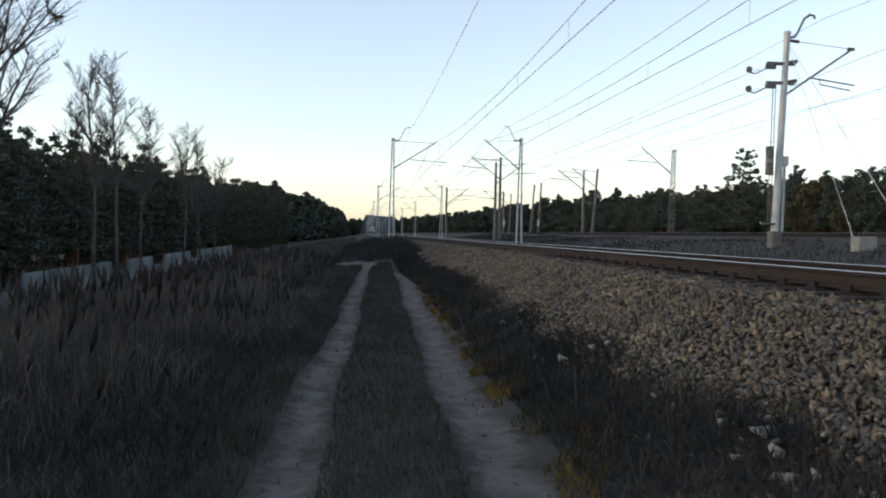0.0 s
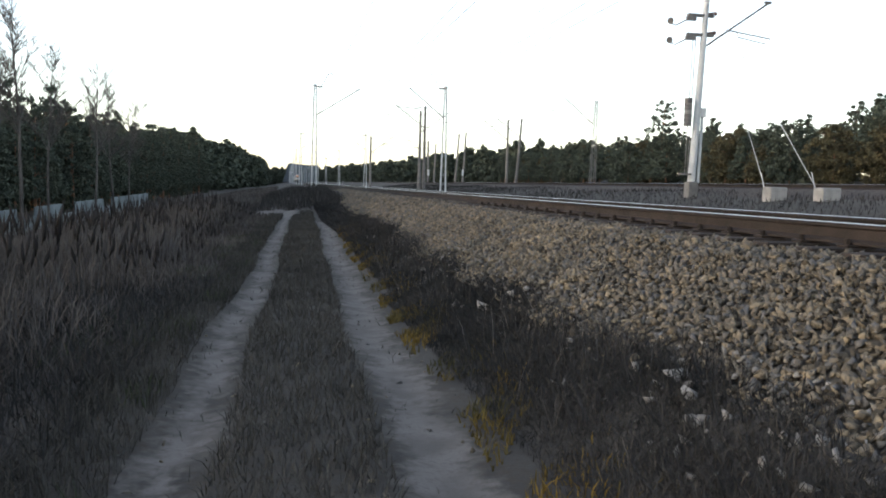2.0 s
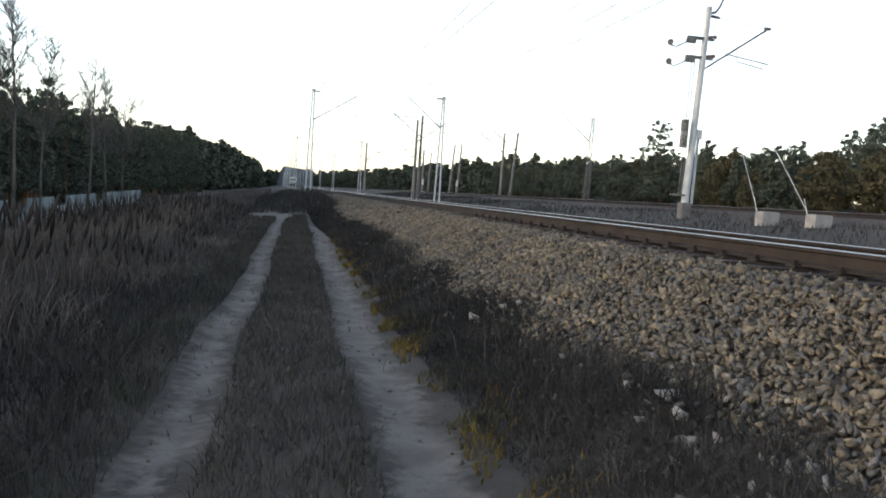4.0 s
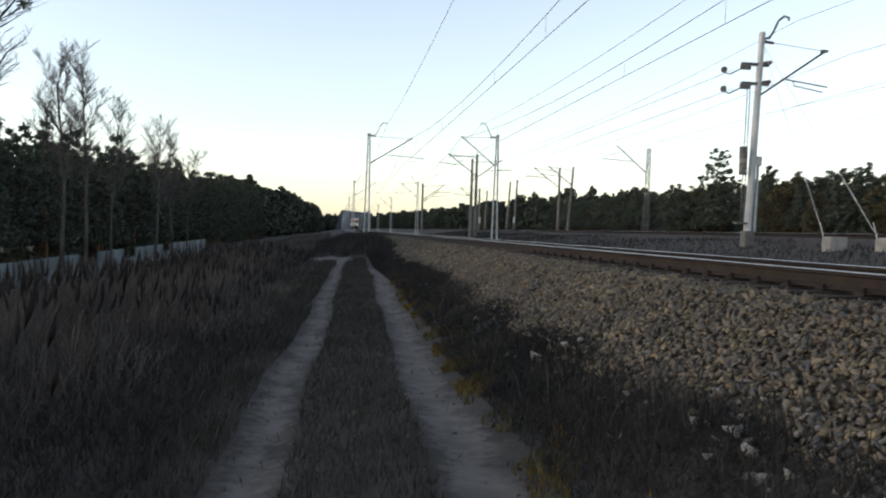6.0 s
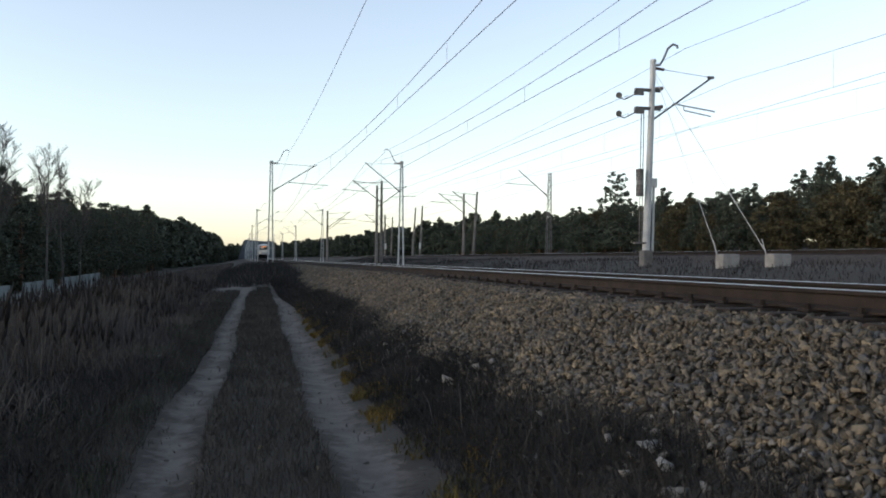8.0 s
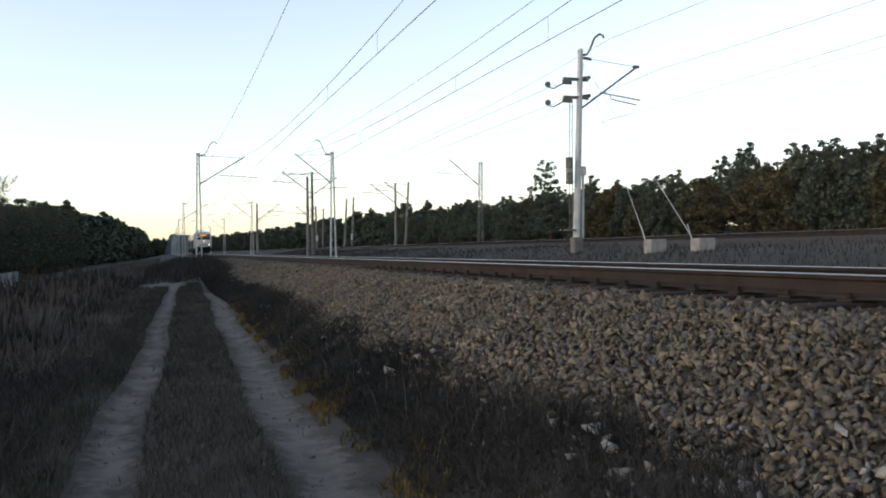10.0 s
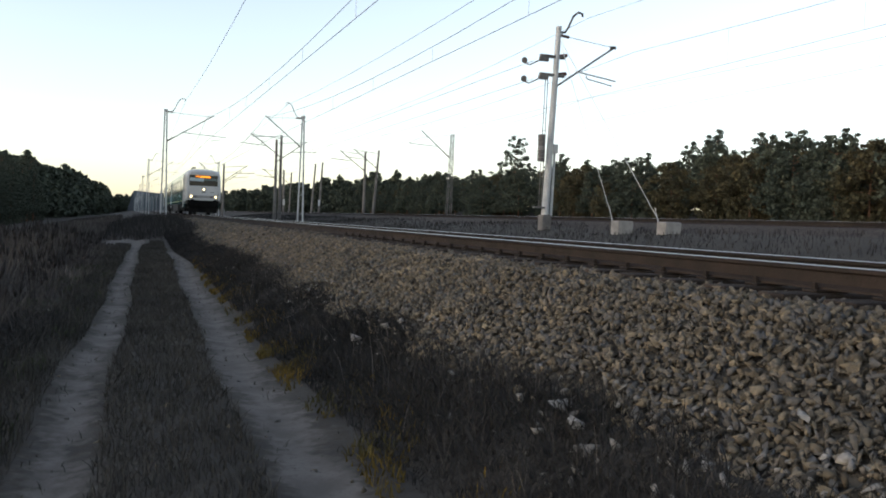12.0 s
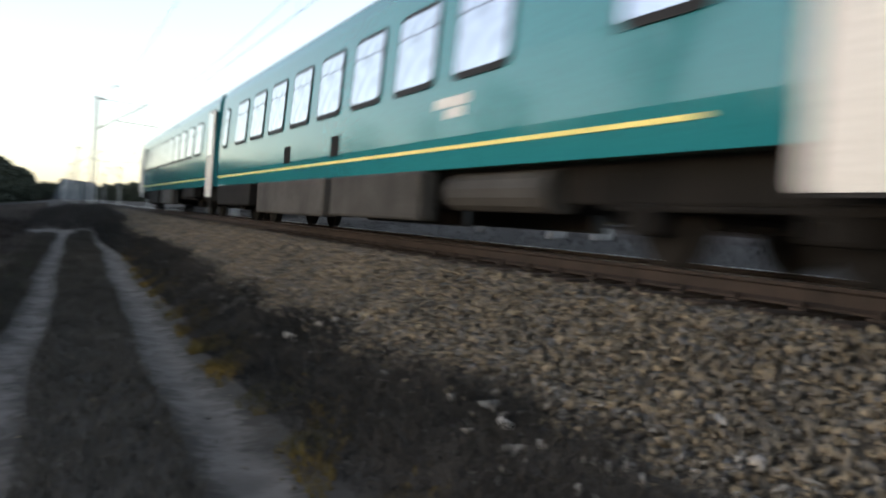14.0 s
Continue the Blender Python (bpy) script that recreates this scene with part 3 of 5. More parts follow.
for x, y, top, lean, arm in ((14.9, 92.6, 9.82, 0.0, 1), (15.5, 93.0, 10.4, 0.0, -1), (28.0, 103.0, 10.02, 0.02, -1), (29.4, 103.5, 10.36, 0.56, -1),
                             (27.34, 133.0, 9.97, 0.54, 0), (28.6, 133.0, 10.32, 0.44, 0), (23.2, 135.0, 8.85, -0.1, -1),
                             (12.5, 124.5, 8.6, 0.0, 1), (16.0, 160.0, 9.5, 0.1, 1), (29.5, 165.0, 10.0, 0.3, -1)):
    pole(x, y, float(ground_z(x, y)) - 0.05, top, lean, arm, x in (23.2, 28.6))


def lattice_mast(x, y, z0, top):
    """Old four-legged lattice mast with a drooping arm towards smaller x."""
    ob = new("lattice_mast")
    ob.location = (x, y, z0)
    h = top - z0
    for sx in (-1, 1):
        for sy in (-1, 1):
            bm = bmesh.new()
            tube(bm, (sx * 0.24, sy * 0.24, -0.4), (0.12 + sx * 0.13, sy * 0.13, h), 0.04, 0.035, 4)
            part("leg", bm, M_DARKSTEEL, ob)
    k = 14
    for i in range(k):
        bm = bmesh.new()
        a, b = i / k, (i + 1) / k
        wa, wb = 0.24 - 0.11 * a, 0.24 - 0.11 * b
        sg = 1 if i % 2 else -1
        for sy in (-1, 1):
            tube(bm, (0.12 * a - sg * wa, sy * wa, a * h), (0.12 * b + sg * wb, sy * wb, b * h), 0.02, n=4)
        part("lattice_bar", bm, M_DARKSTEEL, ob)
    bm = bmesh.new()
    tube(bm, (-0.1, 0, h - 2.3), (-3.1, 0, h + 0.15), 0.045, n=6)
    part("cantilever_tube", bm, M_DARKSTEEL, ob)
    bm = bmesh.new()
    tube(bm, (-1.2, 0, h - 1.3), (-4.4, 0, h - 1.15), 0.03, n=6)
    part("registration_tube", bm, M_DARKSTEEL, ob)
    bm = bmesh.new()
    disc_insulators(bm, (-0.15, 0, h - 2.25), (-0.75, 0, h - 1.77), 6, 0.1)
    part("insulator", bm, M_INSUL, ob)
    return tagged(ob, "dark steel lattice mast with a drooping cantilever arm", "catenary mast")


lattice_mast(28.95, 75.0, float(ground_z(28.95, 75.0)), 10.06)
catenary(21.0, [-25.0, 32.3, 92.0, 152.0, 212.0], 9.6, 8.0, 0.6)
catenary(26.0, [-20.0, 45.0, 75.0, 103.0, 165.0], 9.5, 8.0, 0.5)
feeder(18.8, [-25.0, 32.3, 93.0], 10.85)
for zz in (8.9, 8.1):
    ln = new("tension_wire")
    wire("cable", [(16.2, 32.5, zz - 0.2), (15.6, 62, zz - 0.5), (15.2, 92.6, zz - 0.3)], 0.012, ln)
    tagged(ln, "taut anchored overhead wire ending at the tension mast", "cable", "tension wires")

# ---------- concrete fence below the bank ----------
def fence():
    ob = new("concrete_fence")
    rng = random.Random(5)
    pm, wm = bmesh.new(), bmesh.new()
    box(pm, (-0.05, 0.0, 0.0), (0.05, 2.86, 1.15), 0.01)
    box(wm, (-0.05, 0.0, 0.0), (0.05, 2.86, 0.62), 0.01)
    lower = part("lower_panel", pm, M_FENCE, ob)
    upper = part("upper_panel", wm, M_FENCEW, ob, "whitewashed upper panel")
    post_bm = bmesh.new()
    box(post_bm, (-0.1, -0.07, -0.3), (0.1, 0.07, 1.25), 0.015)
    post = part("post", post_bm, M_FENCE, ob)
    dull = upper.data.copy()
    dull.materials.clear()
    dull.materials.append(M_FENCE)
    for i in range(24):
        y = 17.0 + 3.0 * i
        zb = -2.35 + 0.02 * i
        for k, (src, z, dy) in enumerate(((lower, zb, 0.07), (upper, zb + 1.17, 0.07), (post, zb, 0.0))):
            if k == 1 and i in (5, 10, 13, 17):
                continue
            o = src if i == 0 else new(src.name.split(".")[0], src.data)
            o.parent = ob
            if k == 1 and i not in (2, 3, 4, 6, 8, 9, 11):
                o.data = dull
            o.location = (-14 + rng.uniform(-0.02, 0.02), y + dy, z)
        if i in (2, 4, 6, 7, 11, 15):
            bm = bmesh.new()
            for j in range(5):
                yy, zz = y + 0.4 + 0.45 * j, zb + 0.3 + rng.uniform(-0.1, 0.25)
                box(bm, (-13.946, yy, zz), (-13.942, yy + 0.32, zz + rng.uniform(0.25, 0.6)))
            part("faded_paint", bm, M_PAINTT if i % 2 == 0 else M_FENCEW, ob, "faded illegible wall paint")["kind"] = "stuff"
    return tagged(ob, "stained concrete panel fence with faded paint at the wood", "fence")


fence()

# ---------- trees ----------
def twig_tree(h, seed, r0=0.13, spread=0.75, levels=3, low=0.35):
    rng = random.Random(seed)
    trunk, limbs = bmesh.new(), bmesh.new()

    def grow(bm, p, d, length, r, level):
        n = 6 if level < 1 else 3
        k = 9 if level == 0 else 4
        q = p.copy()
        for i in range(k):
            nd = (d + Vector((rng.uniform(-1, 1), rng.uniform(-1, 1), rng.uniform(-0.5, 0.8))) * (0.06 if level == 0 else 0.16)).normalized()
            e = q + nd * length / k
            ra, rb = r * (1 - i / k * 0.65), r * (1 - (i + 1) / k * 0.65)
            tube(bm, q, e, ra, rb, n if level < 2 else 3)
            if level < levels:
                kids = (3 if level == 0 else 3 if level == 1 else 2) if (level > 0 or (i + 1) / k > low) else 0
                for _ in range(kids):
                    side = Vector((rng.uniform(-1, 1), rng.uniform(-1, 1), 0)).normalized()
                    up = 1.0 if level == 0 else 0.7
                    cd = (nd * up * 1.1 + side * spread * rng.uniform(0.7, 1.3) + Vector((0, 0, 0.25))).normalized()
                    fall = 0.27 if level == 0 else 0.5
                    grow(limbs, e, cd, length * fall * rng.uniform(0.65, 1.0) * (1.15 - 0.5 * i / k), max(0.009 if level > 1 else 0.014, rb * 0.5), level + 1)
            q, d = e, nd
    grow(trunk, Vector((0, 0, -0.3)), Vector((rng.uniform(-0.03, 0.03), rng.uniform(-0.03, 0.03), 1)).normalized(), h + 0.3, r0, 0)
    return trunk, limbs


def bare_tree(x, y, top, seed, mist=0, r0=0.13, low=0.35):
    z = float(ground_z(x, y))
    ob = new("bare_tree")
    ob.location = (x, y, z)
    trunk, limbs = twig_tree(top - z, seed, r0, low=low)
    part("trunk", trunk, M_BARK, ob)
    part("branchwork", limbs, M_BARK, ob)["kind"] = "stuff"
    rng = random.Random(seed)
    for _ in range(mist):
        bm = bmesh.new()
        c = Vector((rng.uniform(-1.6, 2.6), rng.uniform(-1, 1), rng.uniform(0.55, 0.92) * (top - z)))
        for _ in range(60):
            d = Vector((rng.gauss(0, 1), rng.gauss(0, 1), rng.gauss(0, 1))).normalized()
            tube(bm, c, c + d * rng.uniform(0.12, 0.3), 0.012, 0.008, 3)
        part("mistletoe", bm, M_NEEDLE, ob)["kind"] = "stuff"
    return tagged(ob, "leafless grey deciduous tree with fine upright twigs", "tree", "bare trees on the bank")


for k, (az, rng_, top, mist, r0, low) in enumerate(((-24.2, 23.0, 10.4, 4, 0.14, 0.42), (-17.7, 35.0, 6.6, 2, 0.10, 0.48), (-16.3, 37.5, 6.9, 3, 0.10, 0.45),
                                           (-14.8, 45.0, 6.3, 0, 0.08, 0.5), (-12.1, 58.0, 6.9, 0, 0.10, 0.5), (-11.0, 64.0, 6.6, 0, 0.085, 0.5),
                                           (-10.2, 76.0, 6.3, 0, 0.08, 0.5))):
    bare_tree(rng_ * math.sin(radians(az)), rng_ * math.cos(radians(az)), top, 11 + k, mist, r0, low)


def tufts(centres, radii, per, size, rng):
    c = np.repeat(centres, per, axis=0)
    r = np.repeat(radii, per)
    d = rng.normal(size=(len(c), 3))
    d[:, 2] *= 0.75
    c = c + d * (r * 0.55)[:, None]
    a = rng.normal(size=(len(c), 3))
    a /= np.linalg.norm(a, axis=1)[:, None]
    b = np.cross(a, rng.normal(size=(len(c), 3)))
    b /= np.linalg.norm(b, axis=1)[:, None]
    s = size * rng.uniform(0.6, 1.4, size=len(c))[:, None]
    v = np.stack([c - a * s, c + a * s, c + b * s * 1.5], 1).reshape(-1, 3)
    return v, np.arange(len(v)).reshape(-1, 3)


def crown_cloud(h, r, seed, kind="pine", per=40, size=0.12):
    rng = np.random.default_rng(seed)
    cs, rs = [], []
    base = {"pine": 0.22, "tall": 0.5, "leaf": 0.05}[kind]
    for lv in np.linspace(base, 0.97, 11 if kind != "tall" else 7):
        t = (lv - base) / (1 - base)
        rad = r * {"pine": (1 - t) ** 0.75 + 0.08, "tall": 0.55 + 0.75 * math.sin(math.pi * min(1, t + 0.1)) * (1.1 - t), "leaf": math.sin(math.pi * (0.15 + 0.8 * t)) ** 0.7 + 0.05}[kind]
        k = max(1, round(rad * (7 if kind != "tall" else 9)))
        for j in range(k):
            a = rng.uniform(0, 2 * math.pi)
            q = rad * rng.uniform(0.25, 1.05)
            cs.append((q * math.cos(a), q * math.sin(a), h * lv + rng.uniform(-0.25, 0.25)))
            rs.append(rng.uniform(0.28, 0.55) * (0.6 + 0.4 * (1 - t)))
    return tufts(np.array(cs), np.array(rs) * (0.75 if kind == "tall" else 1.0), per if kind != "tall" else 24, size, rng)


def tree_kind(name, h, r, seed, kind, leaf, label, group):
    ob = new(name)
    rng = random.Random(seed)
    bm = bmesh.new()
    p = Vector((0, 0, -0.3))
    n = 7
    pts = [p]
    for i in range(n):
        p = p + Vector((rng.uniform(-0.08, 0.08), rng.uniform(-0.08, 0.08), h * 0.97 / n))
        pts.append(p)
    for i, (a, b) in enumerate(zip(pts, pts[1:])):
        tube(bm, a, b, 0.015 * h * (1.05 - i / n), 0.015 * h * (1.05 - (i + 1) / n), 6)
    part("trunk", bm, M_PINEBARK, ob)
    bm = bmesh.new()
    for i in range(16):
        zz = h * rng.uniform(0.3 if kind != "tall" else 0.5, 0.9)
        a = rng.uniform(0, 2 * math.pi)
        q = r * (1.05 - zz / h) * 0.9 + 0.25
        tube(bm, (0, 0, zz), (q * math.cos(a), q * math.sin(a), zz + 0.25), 0.03, 0.01, 4)
    part("branchwork", bm, M_PINEBARK, ob)["kind"] = "stuff"
    v, f = crown_cloud(h, r, seed, kind)
    arrays("crown", v, f, leaf, ob)
    return tagged(ob, label, "tree", group)


WR, WL = "trees of the wood beyond the tracks", "trees of the wood below the bank"
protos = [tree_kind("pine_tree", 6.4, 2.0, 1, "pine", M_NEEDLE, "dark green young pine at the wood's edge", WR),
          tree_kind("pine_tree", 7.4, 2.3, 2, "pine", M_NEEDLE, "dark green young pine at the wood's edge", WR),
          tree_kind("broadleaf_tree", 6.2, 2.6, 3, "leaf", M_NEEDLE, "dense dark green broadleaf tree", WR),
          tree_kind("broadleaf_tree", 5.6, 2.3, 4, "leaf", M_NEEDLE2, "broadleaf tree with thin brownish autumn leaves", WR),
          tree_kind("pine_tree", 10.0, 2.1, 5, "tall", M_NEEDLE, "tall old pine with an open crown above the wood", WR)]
rt = random.Random(3)
placed = set()


def plant(src, x, y, s, ang):
    z = float(ground_z(x, y)) - 0.05
    m = Matrix.Translation((x, y, z)) @ Matrix.Rotation(ang, 4, "Z")
    if src.name not in placed:
        placed.add(src.name)
        src.matrix_basis = m
        src.scale = (s, s, s)
        return src
    o = copy_thing(src, m)
    o.scale = (s, s, s)
    return o


plant(protos[4], 44.9, 93.4, 1.0, 0.4)
row = 0
for x0, step, s0 in ((42, 3.3, 0.92), (46, 3.6, 1.04), (51, 4.0, 1.12), (57, 4.6, 1.2)):
    y = 14.0
    while y < 165:
        w = rt.random()
        src = protos[0] if w < 0.3 else protos[1] if w < 0.55 else protos[2] if w < 0.82 else protos[3]
        if y < 62 and rt.random() < 0.26:
            src = protos[3]
        plant(src, x0 + rt.uniform(-1.3, 1.3), y, s0 * rt.uniform(0.74, 1.08) * (0.92 + 0.42 * max(0.0, (50 - y) / 20)), rt.uniform(0, 6.28))
        y += step * rt.uniform(0.75, 1.25) * (1 + y / 300)
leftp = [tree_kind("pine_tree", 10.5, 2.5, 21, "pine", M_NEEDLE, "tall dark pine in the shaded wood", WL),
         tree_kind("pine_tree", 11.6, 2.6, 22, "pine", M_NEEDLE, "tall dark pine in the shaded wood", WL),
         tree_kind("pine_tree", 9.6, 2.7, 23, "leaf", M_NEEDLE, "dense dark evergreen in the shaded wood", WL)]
for x0, step, s0 in ((-22.5, 2.9, 0.80), (-25, 3.0, 0.92), (-29, 3.4, 0.98), (-34, 3.8, 1.02)):
    y = 30.0
    while y < 240:
        plant(leftp[rt.randrange(3)], x0 + rt.uniform(-1.4, 1.4), y, s0 * rt.uniform(0.84, 1.06) * (1.10 + max(0, y - 60) / 420), rt.uniform(0, 6.28))
        y += step * rt.uniform(0.75, 1.25) * (1 + y / 260)


def far_wood(name, spots, seed, label):
    rng = np.random.default_rng(seed)
    shapes = [crown_cloud(9.0, 2.8, 50 + i, ("pine", "leaf")[i % 2], per=9, size=0.42) for i in range(4)]
    vs, fs, off = [], [], 0
    for i, (x, y, s) in enumerate(spots):
        v, f = shapes[i % 4]
        a = rng.uniform(0, 6.28)
        c, sn = math.cos(a), math.sin(a)
        w = np.stack([v[:, 0] * c - v[:, 1] * sn, v[:, 0] * sn + v[:, 1] * c, v[:, 2]], 1) * s
        w += np.array([x, y, float(ground_z(x, y)) - 0.8])
        vs.append(w)
        fs.append(f + off)
        off += len(w)
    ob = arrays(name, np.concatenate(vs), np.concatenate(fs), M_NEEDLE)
    return tagged(ob, label, "wood", kind="stuff")


spots = []
for i in range(230):
    y = 165 + 560 * (i / 230) ** 1.4
    spots.append((42 + rt.uniform(0, 26) - max(0, y - 350) * 0.03, y, rt.uniform(0.75, 1.05) * (1 + max(0, y - 200) / 1100)))
far_wood("far_wood", spots, 1, "distant dark pine wood beyond the tracks")
spots = []
for i in range(230):
    y = 238 + 520 * (i / 230) ** 1.3
    x = -24 - rt.uniform(0, 30) + max(0, y - 260) * 0.022
    if x / y > -0.026:
        continue
    spots.append((x, y, rt.uniform(1.75, 2.1) * (1 + max(0, y - 250) / 2600)))
far_wood("far_wood", spots, 2, "distant dark pine wood below the bank")
spots = [(rt.uniform(-40, 70), rt.uniform(760, 860), rt.uniform(1.3, 1.9)) for i in range(90)]
far_wood("far_wood", spots, 3, "distant dark wood closing the straight line")

# ---------- pale ribbed stand-in for an unidentified form closing the straight ---
def ribbed_hall(x0, x1, y, h):
    ob = new("ribbed_hall")
    z = float(ground_z(x0, y))
    ob.location = (x0, y, z)
    w = x1 - x0
    m_rib = mat("pale_blue_cladding", (0.055, 0.072, 0.082), (0.09, 0.108, 0.118), 0.15, 0.6, 0.1, 2.0, rand=0.2)
    m_gap = mat("dark_cladding_joint", (0.05, 0.06, 0.07), (0.08, 0.09, 0.10), 0.2, 0.8)
    bm = bmesh.new()
    vs = [bm.verts.new(p) for p in ((-3, 0, 0), (w, 0, 0), (w, 0, h * 0.9), (1.5, 0, h), (-3, 14, 0), (w, 14, 0), (w, 14, h * 0.9), (1.5, 14, h))]
    for f in ((0, 1, 2, 3), (5, 4, 7, 6), (0, 3, 7, 4), (1, 5, 6, 2), (3, 2, 6, 7), (0, 4, 5, 1)):
        bm.faces.new([vs[i] for i in f])
    part("body", bm, m_gap, ob)
    k = 9
    for i in range(k):
        bm = bmesh.new()
        a, b = 1.6 + (w - 1.6) * i / k, 1.6 + (w - 1.6) * (i + 0.72) / k
        box(bm, (a, -0.5, 0), (b, -0.02, h * (0.98 - 0.09 * i / k)), 0.05)
        part("cladding_panel", bm, m_rib, ob)
    return tagged(ob, "pale blue-grey ribbed stand-in for an unidentified form far along the line", "building")


ribbed_hall(0.0, 24.0, 668.0, 15.5)

# ---------- the diesel railcar ----------
def body_ring(y, inset=0.0, drop=0.0, low=0.88):
    w = 1.42 - inset
    pts = [(-w + 0.02, low), (-w, 1.25), (-w, 2.0), (-w + 0.045, 2.9), (-w + 0.07, 3.22), (-w + 0.13, 3.44), (-w + 0.34, 3.58), (-w + 0.8, 3.65), (0, 3.68),
           (w - 0.8, 3.65), (w - 0.34, 3.58), (w - 0.13, 3.44), (w - 0.07, 3.22), (w - 0.045, 2.9), (w, 2.0), (w, 1.25), (w - 0.02, low)]
    return [(x, y, z + (0.09 - drop if z > 3 else 0)) for x, z in pts]


def loft(rings, cap0=True, cap1=True):
    bm = bmesh.new()
    vr = [[bm.verts.new(p) for p in r] for r in rings]
    k = len(vr[0])
    for a, b in zip(vr, vr[1:]):
        for i in range(k):
            bm.faces.new((a[i], a[(i + 1) % k], b[(i + 1) % k], b[i]))
    if cap0:
        bm.faces.new(vr[0][::-1])
    if cap1:
        bm.faces.new(vr[-1])
    bmesh.ops.recalc_face_normals(bm, faces=bm.faces)
    return bm


def rounded_plate(w, h, r, t, n=4):
    """A plate in the y-z plane, thickness t towards -x, with rounded corners."""
    bm = bmesh.new()
    pts = []
    for cy, cz, a0 in ((w / 2 - r, h / 2 - r, 0), (-w / 2 + r, h / 2 - r, 90), (-w / 2 + r, -h / 2 + r, 180), (w / 2 - r, -h / 2 + r, 270)):
        for i in range(n + 1):
            a = radians(a0 + 90 * i / n)
            pts.append((cy + r * math.cos(a), cz + r * math.sin(a)))
    f = [bm.verts.new((-t, y, z)) for y, z in pts]
    b = [bm.verts.new((0, y, z)) for y, z in pts]
    k = len(pts)
    bm.faces.new(f)
    bm.faces.new(b[::-1])
    for i in range(k):
        bm.faces.new((f[i], b[i], b[(i + 1) % k], f[(i + 1) % k]))
    bmesh.ops.recalc_face_normals(bm, faces=bm.faces)
    return bm


def mesh_of(bm, name, material):
    me = bpy.data.meshes.new(name)
    bm.to_mesh(me)
    bm.free()
    me.materials.append(material)
    return me


def side_window(car, y, w, zc, h, side, cache={}):
    key = (round(w, 2), round(h, 2))
    if key not in cache:
        cache[key] = (mesh_of(rounded_plate(w + 0.12, h + 0.12, 0.12, 0.012), "window", M_RUBBER),
                      mesh_of(rounded_plate(w, h * 0.70, 0.09, 0.010), "pane", M_SIDEGLASS),
                      mesh_of(rounded_plate(w, h * 0.26, 0.07, 0.010), "pane", M_SIDEGLASS))
    fr, p1, p2 = cache[key]
    o = new("window", fr)
    o.parent = car
    lean = 0.055
    x = 1.42 - (zc - 2.0) * lean + 0.004
    o.matrix_basis = Matrix.Translation((side * x, y, zc)) @ Matrix.Rotation(0 if side < 0 else math.pi, 4, "Z") @ Matrix.Rotation(lean, 4, "Y")
    for me, dz in ((p1, -0.13 * h), (p2, 0.365 * h)):
        p = new("pane", me)
        p.parent = o
        p.location = (-0.012, 0, dz)
    return o


def bogie(train, y, name="bogie"):
    bm = bmesh.new()
    for s in (-1, 1):
        box(bm, (s * 1.0 - 0.08, y - 1.55, 0.45), (s * 1.0 + 0.08, y + 1.55, 0.68), 0.03)
        for dy in (-0.95, 0.95):
            box(bm, (s * 1.03 - 0.12, y + dy - 0.18, 0.25), (s * 1.03 + 0.12, y + dy + 0.18, 0.52), 0.04)
            for q in (-0.33, 0.33):
                tube(bm, (s * 1.05, y + dy + q, 0.45), (s * 1.05, y + dy + q, 0.78), 0.09, n=10)
    box(bm, (-1.0, y - 0.3, 0.45), (1.0, y + 0.3, 0.75), 0.03)
    bo = part(name, bm, M_BLACK, train)
    for dy in (-0.95, 0.95):
        for s in (-1, 1):
            bm = bmesh.new()
            tube(bm, (s * 0.68, y + dy, 0.42), (s * 0.80, y + dy, 0.42), 0.42, 0.42, 24)
            tube(bm, (s * 0.655, y + dy, 0.42), (s * 0.68, y + dy, 0.42), 0.445, 0.445, 24)
            tube(bm, (s * 0.80, y + dy, 0.42), (s * 0.86, y + dy, 0.42), 0.13, 0.11, 12)
            part("wheel", bm, M_BLACK, bo)
        bm = bmesh.new()
        tube(bm, (-0.66, y + dy, 0.42), (0.66, y + dy, 0.42), 0.08, n=10)
        part("axle", bm, M_DARKSTEEL, bo)
    return bo


def door(car, y, w, side, z0, z1, window=True):
    bm = rounded_plate(w + 0.07, z1 - z0 + 0.06, 0.08, 0.012)
    seal = part("door_seal", bm, M_RUBBER, car)
    seal.matrix_basis = Matrix.Translation((side * 1.425, y, (z0 + z1) / 2)) @ Matrix.Rotation(0 if side < 0 else math.pi, 4, "Z")
    bm = rounded_plate(w, z1 - z0, 0.06, 0.025)
    o = part("door", bm, M_WHITE, car, "off-white plug door")
    zc = (z0 + z1) / 2
    o.matrix_basis = Matrix.Translation((side * 1.425, y, zc)) @ Matrix.Rotation(0 if side < 0 else math.pi, 4, "Z")
    if window:
        bm = rounded_plate(w * 0.5, 1.25, 0.08, 0.012)
        p = part("pane", bm, M_SIDEGLASS, o)
        p.location = (-0.026, 0, 2.42 - zc)
    return o


